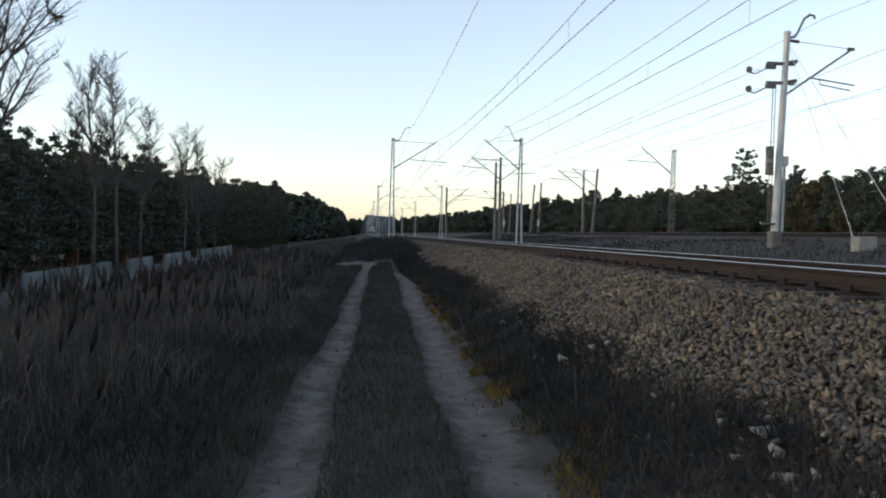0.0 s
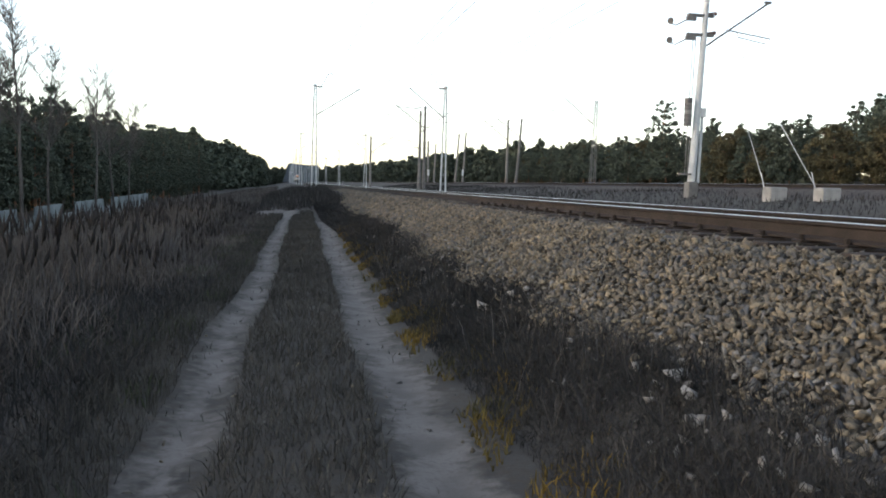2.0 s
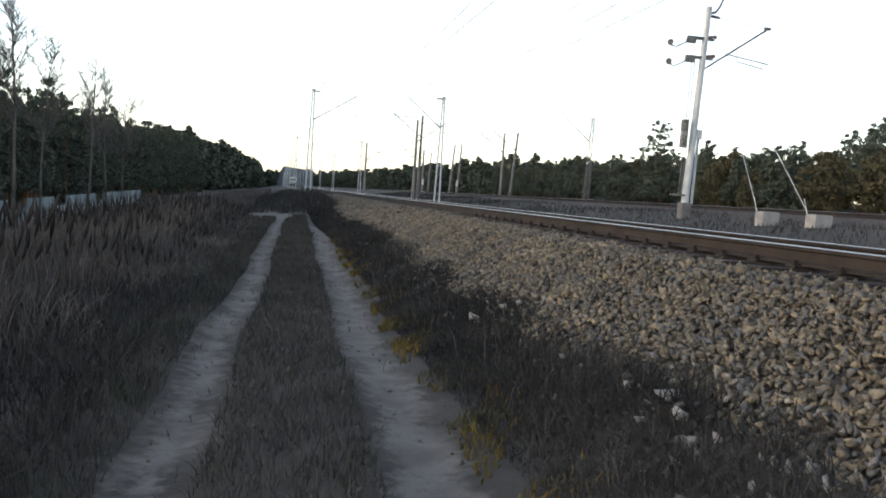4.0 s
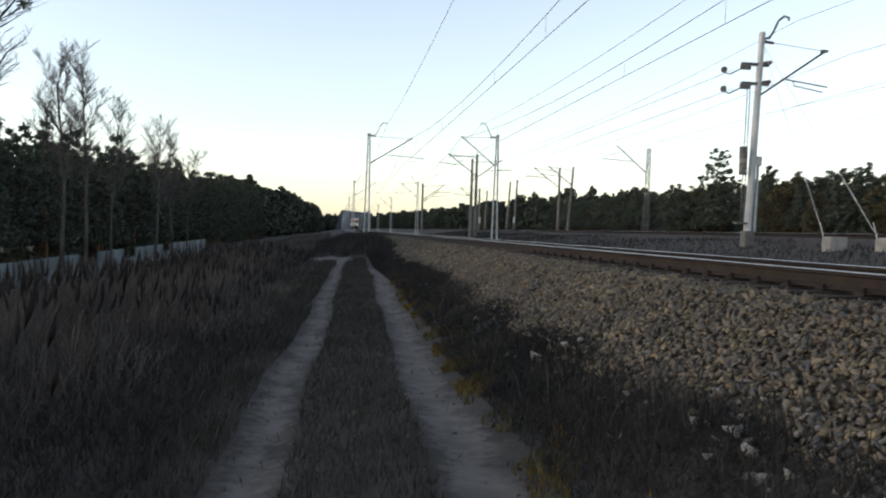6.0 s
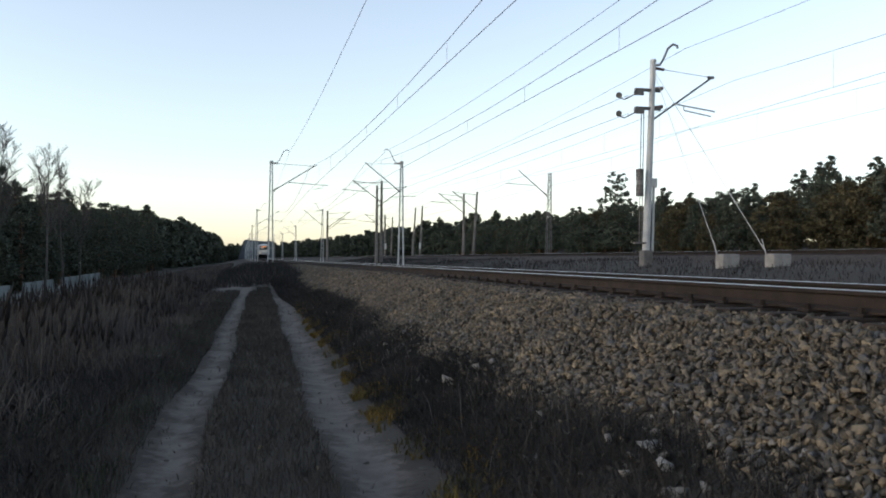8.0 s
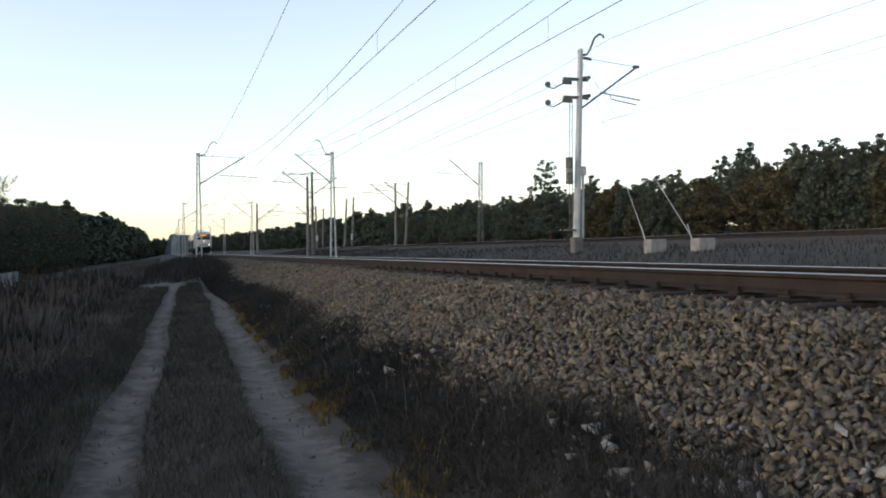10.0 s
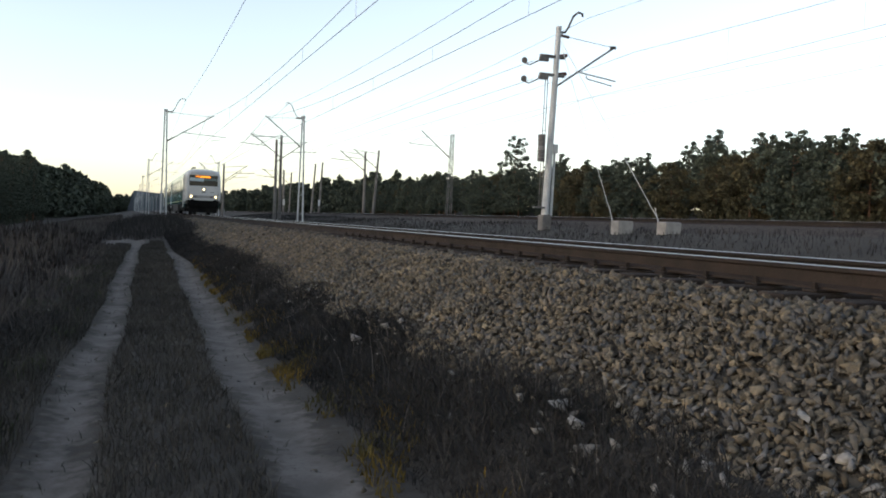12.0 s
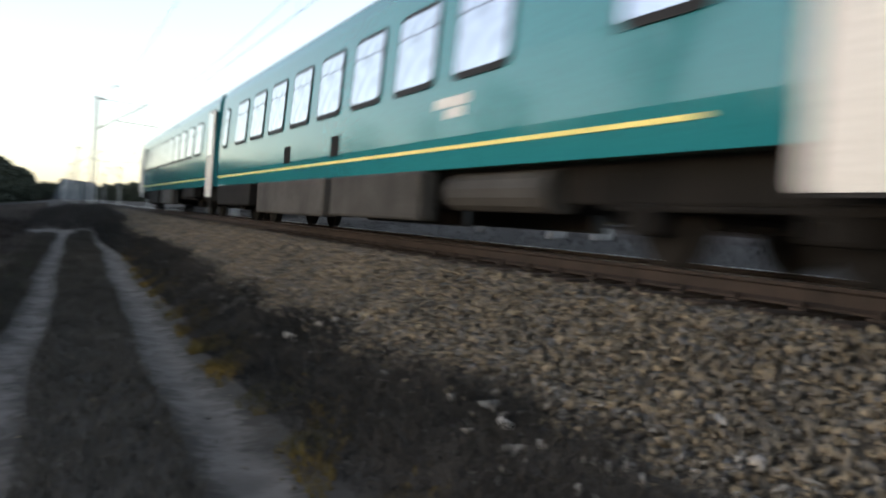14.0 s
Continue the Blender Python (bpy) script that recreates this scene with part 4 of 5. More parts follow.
def railcar():
    train = new("diesel_railcar")
    # first car: cab shell in off-white, saloon in teal
    cab = loft([body_ring(-3.10, 0.17, 0.34, 1.2), body_ring(-3.06, 0.09, 0.24, 1.18), body_ring(-2.94, 0.03, 0.15, 1.15), body_ring(-2.6, 0.01, 0.07, 1.05), body_ring(-1.6, 0, 0, 0.9), body_ring(0.0, 0, 0, 0.88)])
    part("cab", cab, M_WHITE, train, "off-white cab shell", smooth=False)
    part("saloon", loft([body_ring(0.0), body_ring(20.25)]), M_TEAL, train, "glossy teal saloon side")
    part("saloon", loft([body_ring(20.95), body_ring(43.9)]), M_TEAL, train, "glossy teal saloon side")
    part("rear_cab", loft([body_ring(43.9), body_ring(45.0, 0.02, 0.02), body_ring(45.4, 0.15, 0.12), body_ring(45.5, 0.3, 0.24)]), M_WHITE, train, "off-white cab shell")
    rb = loft([[(x * 0.93, y, z) for x, y, z in body_ring(20.25, 0.06, 0.05)], [(x * 0.93, y, z) for x, y, z in body_ring(20.95, 0.06, 0.05)]])
    part("gangway_bellows", rb, M_RUBBER, train)
    for y0, y1 in ((-1.55, 20.2), (21.0, 44.8)):
        bm = bmesh.new()
        vs = [[bm.verts.new((x, y, z)) for x, z in ((-1.295, 3.54), (-1.085, 3.68), (-0.62, 3.752), (0, 3.782), (0.62, 3.752), (1.085, 3.68), (1.295, 3.54))] for y in (y0, y1)]
        for i in range(6):
            bm.faces.new((vs[0][i], vs[0][i + 1], vs[1][i + 1], vs[1][i]))
        bmesh.ops.solidify(bm, geom=bm.faces[:], thickness=0.012)
        part("roof", bm, M_ROOF, train, "pale grey roof skin")
    for y in (3.2, 9.0, 15.0, 26.0, 33.0, 40.0):
        bm = bmesh.new()
        box(bm, (-0.5, y - 0.7, 3.6), (0.5, y + 0.7, 3.82), 0.06)
        part("roof_vent", bm, M_ROOF, train)
    bm = bmesh.new()
    pipe(bm, [(-0.75, 0.6, 3.55), (-0.75, 0.6, 3.85), (-0.6, 0.6, 3.98), (-0.4, 0.6, 3.98)], 0.07, 8)
    part("exhaust", bm, M_DARKSTEEL, train)
    bm = bmesh.new()
    pipe(bm, [(0.2, -1.0, 3.64), (0.2, -1.0, 3.9), (0.12, -1.0, 4.0), (0.0, -1.0, 3.98)], 0.025, 6)
    part("aerial", bm, M_DARKSTEEL, train)
    # windows
    for side in (-1, 1):
        for i in range(8):
            side_window(train, 17.3 - 1.845 * i, 1.2, 2.44, 0.98, side)
        side_window(train, 1.35, 1.05, 2.44, 0.98, side)
        side_window(train, 19.35, 0.45, 2.44, 0.98, side)
        for i in range(10):
            side_window(train, 24.2 + 1.845 * i, 1.2, 2.44, 0.98, side)
        door(train, -0.52, 0.92, side, 0.57, 3.12)
        door(train, 21.65, 1.1, side, 0.57, 3.12)
        door(train, 43.0, 1.0, side, 0.57, 3.12)
        for y0, y1 in ((0.9, 20.2), (22.3, 42.4)):
            bm = bmesh.new()
            box(bm, (side * 1.42 - 0.006, y0, 1.10), (side * 1.42 + 0.006, y1, 1.145))
            part("stripe", bm, M_YELLOW, train, "thin yellow waist stripe")
        for y in (12.3, 9.2):
            bm = bmesh.new()
            box(bm, (side * 1.42 - 0.01, y, 1.22), (side * 1.42 + 0.01, y + 0.45, 1.56), 0.01)
            part("vent_grille", bm, M_BLACK, train)
        bm = rounded_plate(0.42, 1.15, 0.06, 0.014)
        o = part("cab_side_window", bm, M_GLASS, train)
        o.matrix_basis = Matrix.Translation((side * 1.40, -1.85, 2.45)) @ Matrix.Rotation(0 if side < 0 else math.pi, 4, "Z") @ Matrix.Rotation(0.055, 4, "Y")
        bm = bmesh.new()
        pipe(bm, [(side * 1.385, -2.45, 3.10), (side * 1.385, -2.2, 3.20), (side * 1.385, 0.05, 3.24)], 0.022, 6)
        part("rain_gutter", bm, M_RUBBER, train)
        # teal sweep under the cab
        bm = bmesh.new()
        pts = [(-2.55, 1.07), (-1.0, 0.90), (-1.0, 0.58), (-1.35, 0.60)]
        a = [bm.verts.new((side * 1.36, y, z)) for y, z in pts]
        b = [bm.verts.new((side * 1.40, y, z)) for y, z in pts]
        bm.faces.new(a)
        bm.faces.new(b[::-1])
        for i in range(4):
            bm.faces.new((a[i], b[i], b[(i + 1) % 4], a[(i + 1) % 4]))
        bmesh.ops.recalc_face_normals(bm, faces=bm.faces)
        part("skirt_panel", bm, M_TEAL, train)
        bm = bmesh.new()
        box(bm, (side * 1.36 - 0.05, 18.95, 0.58), (side * 1.36 + 0.055, 20.2, 0.9), 0.01)
        part("end_skirt", bm, M_TEAL, train)
        bm = bmesh.new()
        box(bm, (side * 1.33 - 0.05, 15.5, 0.60), (side * 1.33 + 0.06, 18.2, 0.89), 0.02)
        part("side_skirt", bm, M_GREYBOX, train, "dull grey lower skirt")
        bm = bmesh.new()
        tube(bm, (side * 1.15, 3.0, 0.62), (side * 1.15, 5.2, 0.62), 0.22, n=14)
        part("air_tank", bm, M_GREYBOX, train)
        bm = bmesh.new()
        box(bm, (side * 1.36 - 0.01, 7.2, 0.52), (side * 1.36 + 0.01, 8.9, 0.72), 0.01)
        part("access_plate", bm, M_GREYBOX, train, "dull grey access plate")
        # operator mark as plain bars
        for k in range(2):
            bm = bmesh.new()
            box(bm, (side * 1.42 - 0.006, 4.6 + 0.1 * k, 1.60 - 0.13 * k), (side * 1.42 + 0.006, 5.5 - 0.3 * k, 1.72 - 0.14 * k))
            part("marking", bm, M_WHITE, train, "pale operator mark")
        # skirts and boxes under the floor
        for y0, y1, zb in ((15.4, 19.6, 0.35), (9.6, 14.6, 0.22), (5.6, 9.2, 0.25), (24.0, 26.5, 0.55), (29.5, 33.0, 0.3), (34.0, 38.0, 0.3)):
            bm = bmesh.new()
            box(bm, (side * 1.30 - 0.22, y0, zb), (side * 1.30 + 0.05, y1, 0.87), 0.04)
            part("equipment_box", bm, M_GREYBOX if y0 in (9.6, 5.6, 29.5) else M_BLACK, train, "dusty underfloor equipment box")
        bm = bmesh.new()
        for i in range(6):
            box(bm, (side * 1.355 - 0.01, 10.0 + 0.75 * i, 0.32), (side * 1.355 + 0.015, 10.05 + 0.75 * i, 0.8))
        part("box_ribs", bm, M_BLACK, train)["kind"] = "stuff"
    for y0, y1 in ((-2.6, 20.2), (21.0, 45.2)):
        bm = bmesh.new()
        box(bm, (-1.1, y0, 0.5), (1.1, y1, 0.95), 0.03)
        part("underframe", bm, M_BLACK, train)
    for y in (0.9, 16.9, 24.0, 40.6):
        bogie(train, y)
    # front end
    F = -3.10
    bm = bmesh.new()
    box(bm, (-1.12, F - 0.012, 2.36), (1.10, F + 0.05, 3.22), 0.012)
    ws = part("windscreen", bm, M_GLASS, train, "dark wide windscreen")
    bm = bmesh.new()
    box(bm, (-1.07, F - 0.02, 2.72), (0.02, F - 0.013, 3.0))
    part("sun_blind", bm, M_BLIND, ws, "pale lowered sun blind")
    # teal reflection on the glass, painted as a mid-tone strip
    bm = bmesh.new()
    box(bm, (0.04, F - 0.018, 2.80), (1.05, F - 0.013, 2.97))
    part("tinted_strip", bm, mat("tinted_screen_strip", (0.06, 0.10, 0.11), (0.08, 0.13, 0.14), 1.0, 0.2), ws, "teal reflection painted on the upper screen")
    bm = bmesh.new()
    box(bm, (-0.66, F - 0.03, 2.98), (0.60, F - 0.013, 3.19), 0.005)
    disp = part("display", bm, M_RUBBER, ws)
    for i, (x0, x1, m) in enumerate(((-0.62, -0.36, M_YELLOW), (-0.30, 0.52, M_DISPLAY))):
        bm = bmesh.new()
        box(bm, (x0, F - 0.036, 3.02 if i else 3.06), (x1, F - 0.031, 3.16))
        part("lit_bar", bm, M_DISPLAY, disp, "lit orange destination bar")
    for x0, x1 in ((-0.92, -0.98), (0.9, 1.0)):
        bm = bmesh.new()
        pipe(bm, [(x0, F - 0.04, 2.26), (x1, F - 0.035, 2.52)], 0.012)
        part("wiper", bm, M_RUBBER, train)
    for x, z, r in ((-0.96, 1.48, 0.105), (0.96, 1.48, 0.105), (0.02, 2.06, 0.10)):
        bm = bmesh.new()
        tube(bm, (x, F - 0.05, z), (x, F + 0.1, z), r + 0.035, r + 0.05, 20)
        rim = part("headlight", bm, M_GREYBOX, train)
        bm = bmesh.new()
        tube(bm, (x, F - 0.065, z), (x, F - 0.045, z), r * 0.9, r, 20)
        part("lens", bm, M_HEAD, rim, "brightly lit round lens")
    for x in (-0.62, 0.62):
        bm = bmesh.new()
        tube(bm, (x, F - 0.04, 1.46), (x, F + 0.1, 1.46), 0.085, 0.1, 16)
        part("tail_light", bm, M_DARKLAMP, train, "unlit red tail light")
    bm = bmesh.new()
    box(bm, (-1.08, F - 0.02, 1.36), (1.08, F + 0.04, 1.58), 0.02)
    part("lamp_band", bm, mat("dusty_grey_band", (0.20, 0.195, 0.185), (0.28, 0.27, 0.26), 2.0, 0.5), train, "dusty grey lamp band")
    for x in (0.55, 0.72):
        bm = bmesh.new()
        box(bm, (x, F - 0.01, 1.82), (x + 0.1, F + 0.02, 1.88))
        part("marking", bm, M_RUBBER, train)
    bm = bmesh.new()
    box(bm, (-0.16, F - 0.01, 1.80), (0.18, F + 0.02, 1.85))
    part("marking", bm, M_RUBBER, train)
    bm = bmesh.new()
    box(bm, (-1.22, F + 0.10, 0.62), (1.22, F + 0.6, 1.22), 0.06)
    part("front_apron", bm, M_BLACK, train)
    bm = bmesh.new()
    box(bm, (-1.12, F + 0.25, 0.18), (1.12, F + 0.45, 0.66), 0.05)
    part("rail_guard", bm, M_BLACK, train)
    for x in (-0.875, 0.875):
        bm = bmesh.new()
        tube(bm, (x, F - 0.35, 1.05), (x, F + 0.2, 1.05), 0.09, 0.11, 14)
        tube(bm, (x, F - 0.40, 1.05), (x, F - 0.34, 1.05), 0.21, 0.21, 18)
        part("buffer", bm, M_BLACK, train)
    bm = bmesh.new()
    box(bm, (-0.16, F - 0.3, 0.9), (0.16, F + 0.2, 1.14), 0.04)
    part("coupler", bm, M_BLACK, train)
    for x in (-1.15, 1.15):
        bm = bmesh.new()
        pipe(bm, [(x, F + 0.05, 1.15), (x, F - 0.05, 1.25), (x, F - 0.05, 1.75), (x, F + 0.05, 1.85)], 0.02)
        part("handrail", bm, M_DARKSTEEL, train)
    return tagged(train, "teal and off-white two-car diesel railcar with lit headlights", "train")


train = railcar()

# ---------- stones ----------
rs = np.random.default_rng(7)


def stone_shapes(k):
    """Angular broken stones: hulls of a few scattered corners."""
    out = []
    for i in range(k):
        g = np.random.default_rng(100 + i)
        bm = bmesh.new()
        for j in range(9):
            p = g.normal(size=3)
            p = p / np.linalg.norm(p) * g.uniform(0.8, 1.25)
            bm.verts.new(p * np.array([1.35, g.uniform(0.7, 1.0), 0.66]))
        hull = bmesh.ops.convex_hull(bm, input=bm.verts[:])
        bmesh.ops.delete(bm, geom=[v for v in hull["geom_interior"] if isinstance(v, bmesh.types.BMVert)], context="VERTS")
        bmesh.ops.triangulate(bm, faces=bm.faces[:])
        bm.verts.index_update()
        v = np.array([p.co[:] for p in bm.verts])
        f = np.array([[q.index for q in t.verts] for t in bm.faces])
        bm.free()
        out.append((v, f))
    return out


SHAPES = stone_shapes(10)


def turn_matrices(k, rng):
    q = rng.normal(size=(k, 4))
    q /= np.linalg.norm(q, axis=1)[:, None]
    w, x, y, z = q.T
    return np.stack([1 - 2 * (y * y + z * z), 2 * (x * y - z * w), 2 * (x * z + y * w), 2 * (x * y + z * w), 1 - 2 * (x * x + z * z), 2 * (y * z - x * w),
                     2 * (x * z - y * w), 2 * (y * z + x * w), 1 - 2 * (x * x + y * y)], 1).reshape(k, 3, 3)


def stone_cover(pos, rad, rng):
    vs, fs, off = [], [], 0
    R = turn_matrices(len(pos), rng)
    for k, (v, f) in enumerate(SHAPES):
        sel = np.arange(len(pos)) % len(SHAPES) == k
        w = np.einsum("nij,vj->nvi", R[sel], v) * rad[sel][:, None, None] + pos[sel][:, None, :]
        m = len(w)
        vs.append(w.reshape(-1, 3))
        fs.append((f[None] + (np.arange(m) * len(v))[:, None, None]).reshape(-1, 3) + off)
        off += m * len(v)
    return np.concatenate(vs), np.concatenate(fs)


def slope_points(n, x0, x1, y0, y1, power=1.0):
    x = rs.uniform(x0, x1, n)
    y = y0 + (y1 - y0) * rs.random(n) ** power
    if y0 < 4:
        y = np.where(rs.random(n) < 0.2, rs.uniform(-8, y0 + 0.1, n), y)
    return np.stack([x, y, profile(x, y) + rs.uniform(-0.02, 0.03, n)], 1)


near_box = lambda p: (p[:, 1] > 3.0) & (p[:, 1] < 4.35) & (p[:, 0] > 2.55) & (p[:, 0] < 3.7)
edge = lambda p: 2.48 + 0.22 * np.sin(p[:, 1] * 1.7) + 0.12 * np.sin(p[:, 1] * 4.1 + 1)
p1 = np.concatenate([slope_points(42000, 2.25, 4.25, 0.6, 20), slope_points(15000, 2.3, 4.3, 20, 62, 1.2), slope_points(2500, 4.1, 4.62, 0.6, 25), slope_points(1500, 6.3, 8.4, 3, 30)])
p1 = p1[(p1[:, 0] > edge(p1)) | (rs.random(len(p1)) < 0.10)]
r1 = np.where(p1[:, 1] < 20, 0.017 + 0.026 * rs.random(len(p1)) ** 1.5, rs.uniform(0.035, 0.065, len(p1)))
sel = np.where(near_box(p1))[0][:300]
rest = np.ones(len(p1), dtype=bool)
rest[sel] = False
v, f = stone_cover(p1[rest], r1[rest], rs)
cover = arrays("loose_ballast", v, f, M_STONE, ballast)
cover["kind"] = "stuff"
stone_meshes = []
for k, (v, f) in enumerate(SHAPES):
    me = bpy.data.meshes.new("stone")
    me.from_pydata(v.tolist(), [], f.tolist())
    me.materials.append(M_STONE1)
    stone_meshes.append(me)
turns = turn_matrices(len(sel), rs)
for k, i in enumerate(sel):
    o = new("stone", stone_meshes[k % len(stone_meshes)])
    o.parent = ballast
    m = Matrix(turns[k].tolist()).to_4x4()
    o.matrix_basis = Matrix.Translation(p1[i].tolist()) @ m @ Matrix.Scale(float(r1[i]), 4)
# larger pale stones lying singly
for k, (sx, sy, sr) in enumerate(((2.38, 4.46, 0.075), (2.30, 4.10, 0.06), (2.12, 8.25, 0.075), (2.97, 3.06, 0.07), (-1.14, 12.9, 0.06))):
    me = stone_meshes[k].copy()
    me.materials.clear()
    me.materials.append(M_PALE)
    o = new("field_stone", me)
    o.matrix_basis = Matrix.Translation((sx, sy, float(max(ground_z(sx, sy), profile(sx, sy) - 0.02)) + 0.35 * sr)) @ Matrix.Rotation(k * 1.3, 4, "Z") @ Matrix.Scale(sr, 4)
    tagged(o, "pale angular stone lying on the dark verge", "stone", "single pale stones")
# pale stones strewn among the weeds
ps = slope_points(800, 1.75, 2.75, 1.6, 26, 1.3)
ps[:, 0] = 2.78 - 0.95 * rs.random(len(ps)) ** 2.0
ps[:, 2] = np.maximum(ground_z(ps[:, 0], ps[:, 1]), profile(ps[:, 0], ps[:, 1]) * (ps[:, 0] > 2.35)) + 0.015
v, f = stone_cover(ps, 0.014 + 0.034 * rs.random(len(ps)) ** 2, rs)
strewn = arrays("strewn_stones", v, f, mat("pale_limestone", (0.11, 0.105, 0.098), (0.19, 0.182, 0.17), 3.0, 0.9, 0.5, 40, rand=0.3, island=True, spec=0.2))
tagged(strewn, "pale stones strewn among dark weeds", "stones", kind="stuff")
pg = np.stack([rs.uniform(-0.9, 1.4, 260), 2 + 26 * rs.random(260) ** 1.4, np.zeros(260)], 1)
pg[:, 2] = ground_z(pg[:, 0], pg[:, 1]) + 0.004
v, f = stone_cover(pg, rs.uniform(0.008, 0.022, len(pg)), rs)
tagged(arrays("path_gravel", v, f, M_STONE), "small pebbles on the sandy wheel ruts", "gravel", kind="stuff")

# ---------- grasses ----------
def blades(name, x, y, h, w, material, label, lean=0.35, droop=0.25, seed=1):
    g = np.random.default_rng(seed)
    bare = ((np.abs(y - 39.5) < 1.7) & (np.abs(x + 0.4) < 1.1)) | ((np.abs(y - 88) < 5.5) & (np.abs(x + 6.5) < 2.8))
    x, y, h, w = x[~bare], y[~bare], h[~bare], w[~bare]
    n = len(x)
    z = ground_z(x, y) - 0.01
    a = g.uniform(0, 2 * math.pi, n)
    side = np.stack([np.cos(a), np.sin(a), np.zeros(n)], 1) * (w * 0.5)[:, None]
    b = g.uniform(0, 2 * math.pi, n)
    out = np.stack([np.cos(b), np.sin(b), np.zeros(n)], 1) * (h * lean * g.random(n))[:, None]
    base = np.stack([x, y, z], 1)
    mid = base + out * 0.4 + np.stack([np.zeros(n), np.zeros(n), h * 0.55], 1)
    tip = base + out * (1 + droop) + np.stack([np.zeros(n), np.zeros(n), h], 1)
    v = np.stack([base - side, base + side, mid + side * 0.8, mid - side * 0.8, tip], 1).reshape(-1, 3)
    o = (np.arange(n) * 5)[:, None, None]
    f = (np.array([[0, 1, 2], [0, 2, 3], [3, 2, 4]])[None] + o).reshape(-1, 3)
    return tagged(arrays(name, v, f, material), label, "grass", kind="stuff")


g = np.random.default_rng(9)


def spread(n, x0, x1, y0, y1, power=1.6, follow=True):
    y = y0 + (y1 - y0) * g.random(n) ** power
    if y0 < 7:
        back = g.random(n) < 0.10
        y = np.where(back, g.uniform(-9, y0 + 0.4, n), y)
    x = g.uniform(x0, x1, n) + (rut_shift(y) if follow else 0)
    return x, y


def clumpy(x, y, k, thr, s=1):
    v = np.sin(x * k + 1.3 * s) * np.sin(y * k * 0.8 + s) + 0.6 * np.sin(x * k * 2.3 - y * k * 1.7 + s)
    return v > thr


x, y = spread(60000, -9.0, -1.15, 1.6, 42)
h = g.uniform(0.15, 0.62, len(x)) * np.clip(0.30 + (-1.0 - x + rut_shift(y)) * 0.42, 0.25, 1.2) * (0.8 + 0.45 * np.sin(x * 1.9 + y * 0.7) * np.sin(y * 0.9 - x * 0.6))
keep = clumpy(x, y, 1.7, -0.75) | (g.random(len(x)) < 0.35)
blades("tall_dry_grass", x[keep], y[keep], h[keep], (0.005 + 0.0008 * np.abs(y))[keep], M_DRYGRASS, "tall withered brown grass on the bank", 0.9, seed=1)
x, y = spread(16000, -8.0, -2.2, 7.0, 45, 1.2)
keep = clumpy(x, y, 0.8, -0.2)
blades("straw_grass", x[keep], y[keep], g.uniform(0.45, 0.85, keep.sum()), (0.006 + 0.0008 * np.abs(y))[keep], mat("pale_straw", (0.046, 0.043, 0.040), (0.073, 0.068, 0.064), 0.6, 0.95, rand=0.35, island=True, spec=0.15), "paler straw-coloured stands of dry grass", 0.45, seed=21)
x, y = spread(130, 1.5, 2.5, 2.2, 16, 1.1, False)
blades("pale_stalks", x, y, g.uniform(0.18, 0.45, len(x)), 0.0022 + 0.0003 * np.abs(y), mat("pale_dead_stalk", (0.075, 0.07, 0.062), (0.12, 0.11, 0.10), 2.0, 0.95, rand=0.3, island=True, spec=0.15), "thin pale dead stalks among the weeds", 0.8, seed=22)
x, y = spread(26000, -14, -2.0, 36, 130, 1.3)
blades("far_dry_grass", x, y, g.uniform(0.3, 0.7, len(x)), 0.02 + 0.0007 * np.abs(y), M_DRYGRASS, "withered grass further along the bank", 0.5, seed=2)
x, y = spread(30000, -0.25, 0.66, 1.8, 40)
keep = clumpy(x, y, 5.0, -0.55) | (g.random(len(x)) < 0.6)
blades("verge_grass", x[keep], y[keep], g.uniform(0.03, 0.13, keep.sum()), (0.004 + 0.0006 * np.abs(y))[keep], M_SHORT, "short withered grass between the wheel ruts", 0.9, seed=3)
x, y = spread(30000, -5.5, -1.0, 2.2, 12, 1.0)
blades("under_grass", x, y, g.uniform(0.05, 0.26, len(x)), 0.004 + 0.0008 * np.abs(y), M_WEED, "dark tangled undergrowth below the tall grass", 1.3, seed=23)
x, y = spread(2600, -0.85, 1.35, 1.8, 30)
keep = clumpy(x, y, 4.0, 0.1)
blades("rut_grass", x[keep], y[keep], g.uniform(0.02, 0.08, keep.sum()), (0.004 + 0.0006 * np.abs(y))[keep], M_SHORT, "stray withered blades in the sandy ruts", 1.2, seed=24)
x, y = spread(16000, -1.25, -0.68, 1.8, 40)
blades("left_verge_grass", x, y, g.uniform(0.04, 0.2, len(x)), 0.004 + 0.0006 * np.abs(y), M_SHORT, "short dark grass beside the wheel rut", 0.8, seed=4)
x, y = spread(9000, -1.8, -0.75, 3, 22, 1.2)
keep = clumpy(x, y, 1.6, 0.25)
blades("green_grass", x[keep], y[keep], g.uniform(0.05, 0.15, keep.sum()), (0.005 + 0.0006 * np.abs(y))[keep], M_LEFTMOSS, "small green patches of living grass", 0.8, seed=5)
x, y = spread(22000, 1.16, 1.85, 1.8, 26)
keep = clumpy(x, y, 2.6, -0.15, 2) & (g.random(len(x)) < 0.6 + 0.5 * np.sin(y * 1.3) * np.sin(y * 0.47 + 1)) & (g.random(len(x)) < np.clip((1.85 - x + rut_shift(y)) * 2.0, 0.05, 1))
blades("moss_verge", x[keep], y[keep], g.uniform(0.03, 0.10, keep.sum()), (0.008 + 0.0008 * np.abs(y))[keep], M_MOSS, "yellow-green mossy verge beside the rut", 0.9, seed=6)
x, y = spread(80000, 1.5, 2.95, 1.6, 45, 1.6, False)
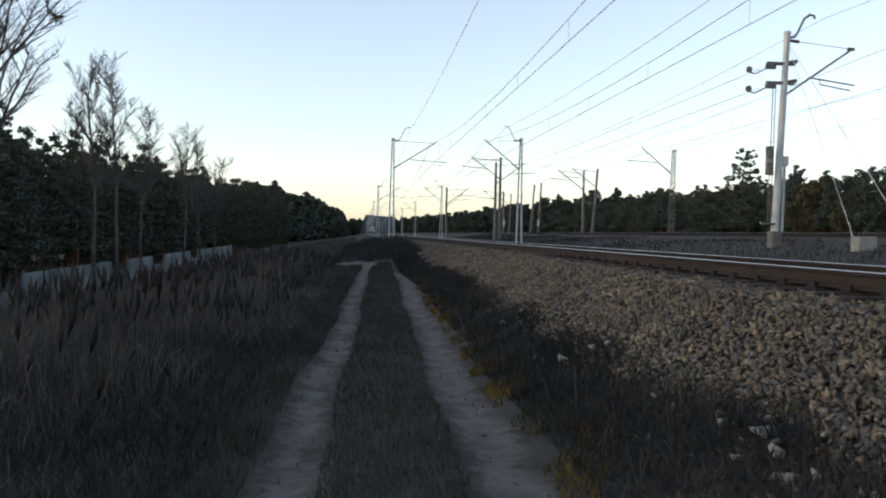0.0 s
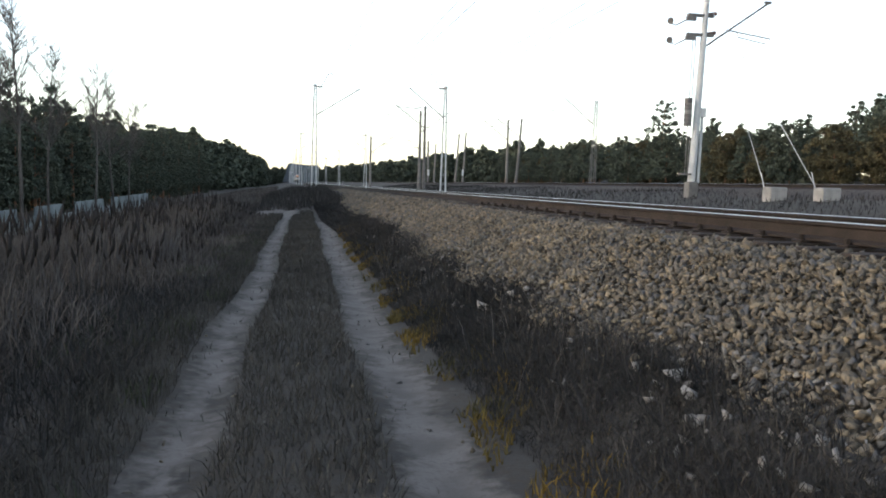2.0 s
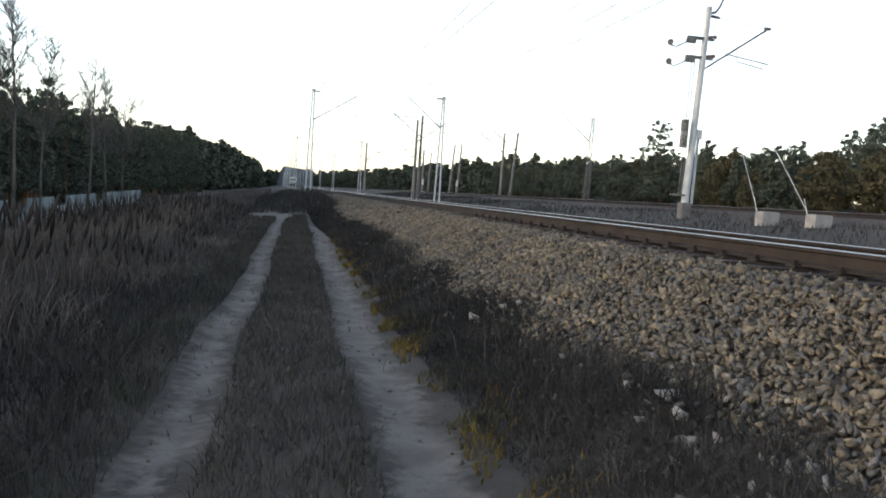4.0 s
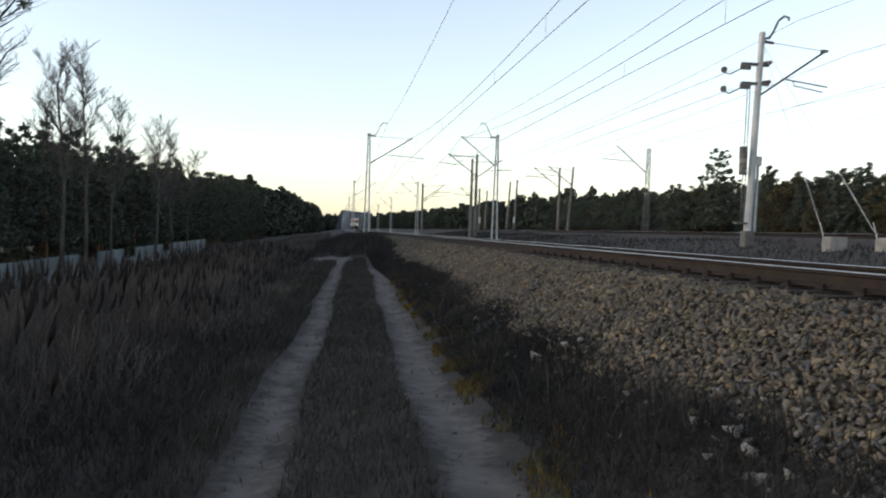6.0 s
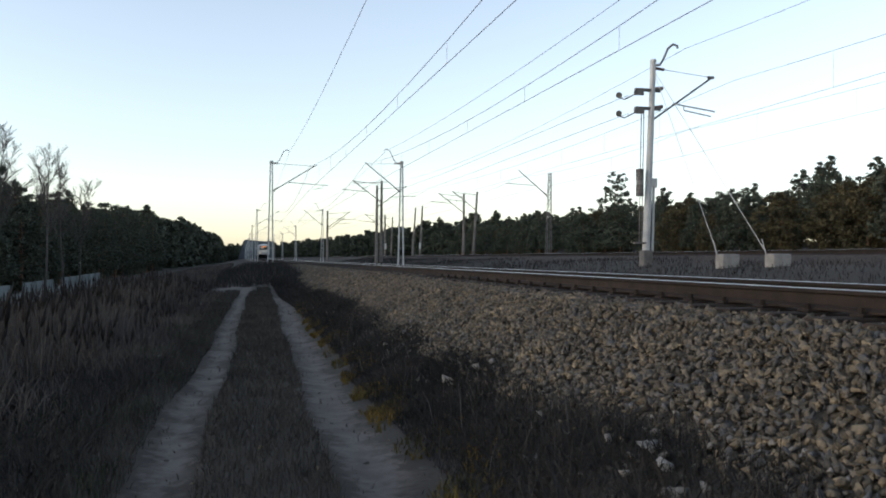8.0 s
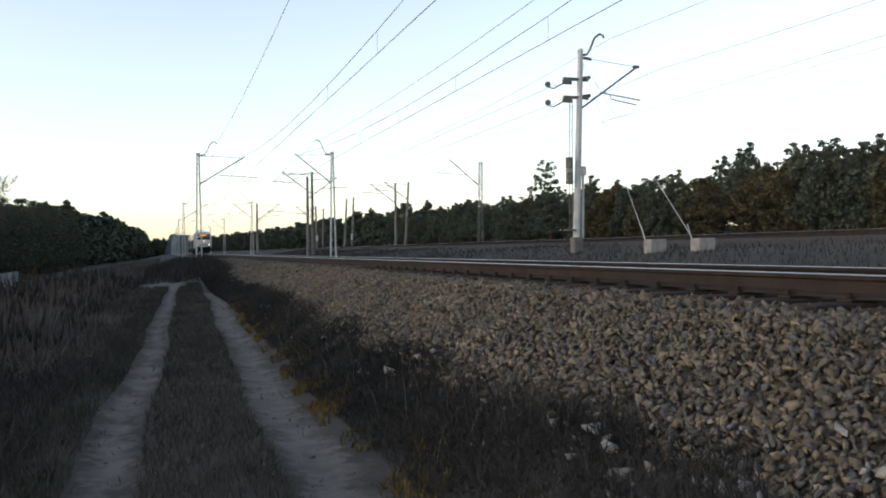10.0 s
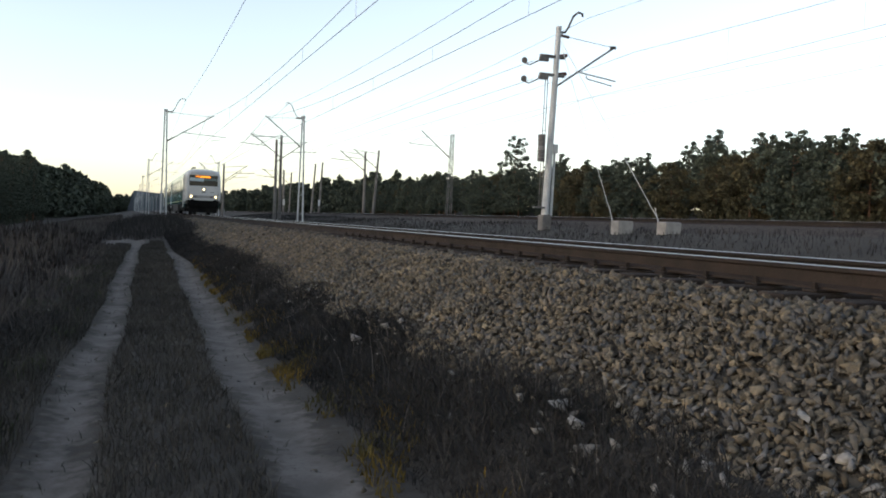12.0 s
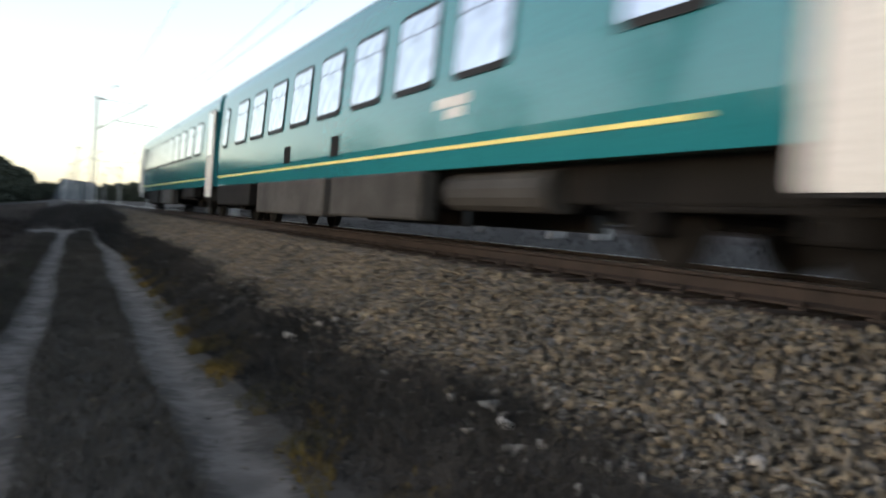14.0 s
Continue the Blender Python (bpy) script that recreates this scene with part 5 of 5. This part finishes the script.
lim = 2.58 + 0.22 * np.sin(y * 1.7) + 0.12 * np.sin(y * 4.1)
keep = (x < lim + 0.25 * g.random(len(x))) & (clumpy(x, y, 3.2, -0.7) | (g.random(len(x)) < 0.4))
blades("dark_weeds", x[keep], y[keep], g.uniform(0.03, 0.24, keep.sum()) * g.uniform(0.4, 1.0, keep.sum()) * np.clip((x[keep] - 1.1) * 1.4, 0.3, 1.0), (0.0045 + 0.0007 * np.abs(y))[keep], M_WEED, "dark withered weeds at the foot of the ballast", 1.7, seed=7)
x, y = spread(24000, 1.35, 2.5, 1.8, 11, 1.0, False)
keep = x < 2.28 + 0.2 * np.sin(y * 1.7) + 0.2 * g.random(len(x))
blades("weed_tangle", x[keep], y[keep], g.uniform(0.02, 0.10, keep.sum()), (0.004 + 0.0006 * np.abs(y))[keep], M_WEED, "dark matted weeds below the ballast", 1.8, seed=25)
x, y = spread(5000, -2.4, 3.0, 41, 66, 1.0, False)
blades("rise_grass", x, y, g.uniform(0.25, 0.6, len(x)), 0.03 + 0 * y, M_WEED, "dark weeds on the low rise", 0.5, seed=8)
x, y = spread(60000, 12.9, 42, 6, 130, 1.2, False)
blades("field_grass", x, y, g.uniform(0.06, 0.24, len(x)), 0.012 + 0.0006 * np.abs(y), M_WEED, "dull brown withered grass beyond the tracks", 0.6, seed=10)

# reed-like stems with feathery heads
x, y = spread(2600, -7.0, -1.5, 5.5, 36, 0.9)
keep = clumpy(x, y, 1.1, 0.05)
x, y = x[keep], y[keep]
hh = g.uniform(0.7, 1.2, len(x)) * np.clip(0.6 + (-1.4 - x) * 0.35, 0.5, 1.0)
vs, fs, off = [], [], 0
zz = ground_z(x, y)
for xi, yi, zi, hi in zip(x, y, zz, hh):
    a = g.uniform(0, 6.28)
    ln = g.uniform(0.05, 0.22) * hi
    dx, dy = math.cos(a) * ln, math.sin(a) * ln
    w = 0.004
    k = 0.64
    ring = [(xi - w, yi, zi), (xi + w, yi, zi), (xi + dx * k, yi + dy * k, zi + hi * k)]
    hw = g.uniform(0.014, 0.034)
    b0 = np.array([xi + dx * k, yi + dy * k, zi + hi * k])
    t0 = np.array([xi + dx * 1.2, yi + dy * 1.2, zi + hi])
    m0 = b0 * 0.6 + t0 * 0.4
    ring += [b0, m0 + (hw, 0, 0), m0 + (-hw * 0.5, hw * 0.87, 0), m0 + (-hw * 0.5, -hw * 0.87, 0), t0]
    vs += [tuple(q) for q in ring]
    fs += [(off, off + 1, off + 2)]
    for i in range(3):
        fs += [(off + 3, off + 4 + i, off + 4 + (i + 1) % 3), (off + 7, off + 4 + (i + 1) % 3, off + 4 + i)]
    off += 8
tagged(arrays("reed_stems", vs, fs, M_REEDHEAD), "dry reed stems with dark feathery heads", "grass", kind="stuff")


# ---------- what moves ----------
def motions():
    rows = [(0.5 * i, 126.5 + 35.9 * (10.5 - 0.5 * i)) for i in range(26)] + [(13.0, 36.9), (13.25, 28.9), (13.5, 20.85), (13.75, 12.3), (14.0, 3.62)]
    walk(train, [(t, pose(TRACKS[0], y, RAIL_Z)) for t, y in rows])


motions()
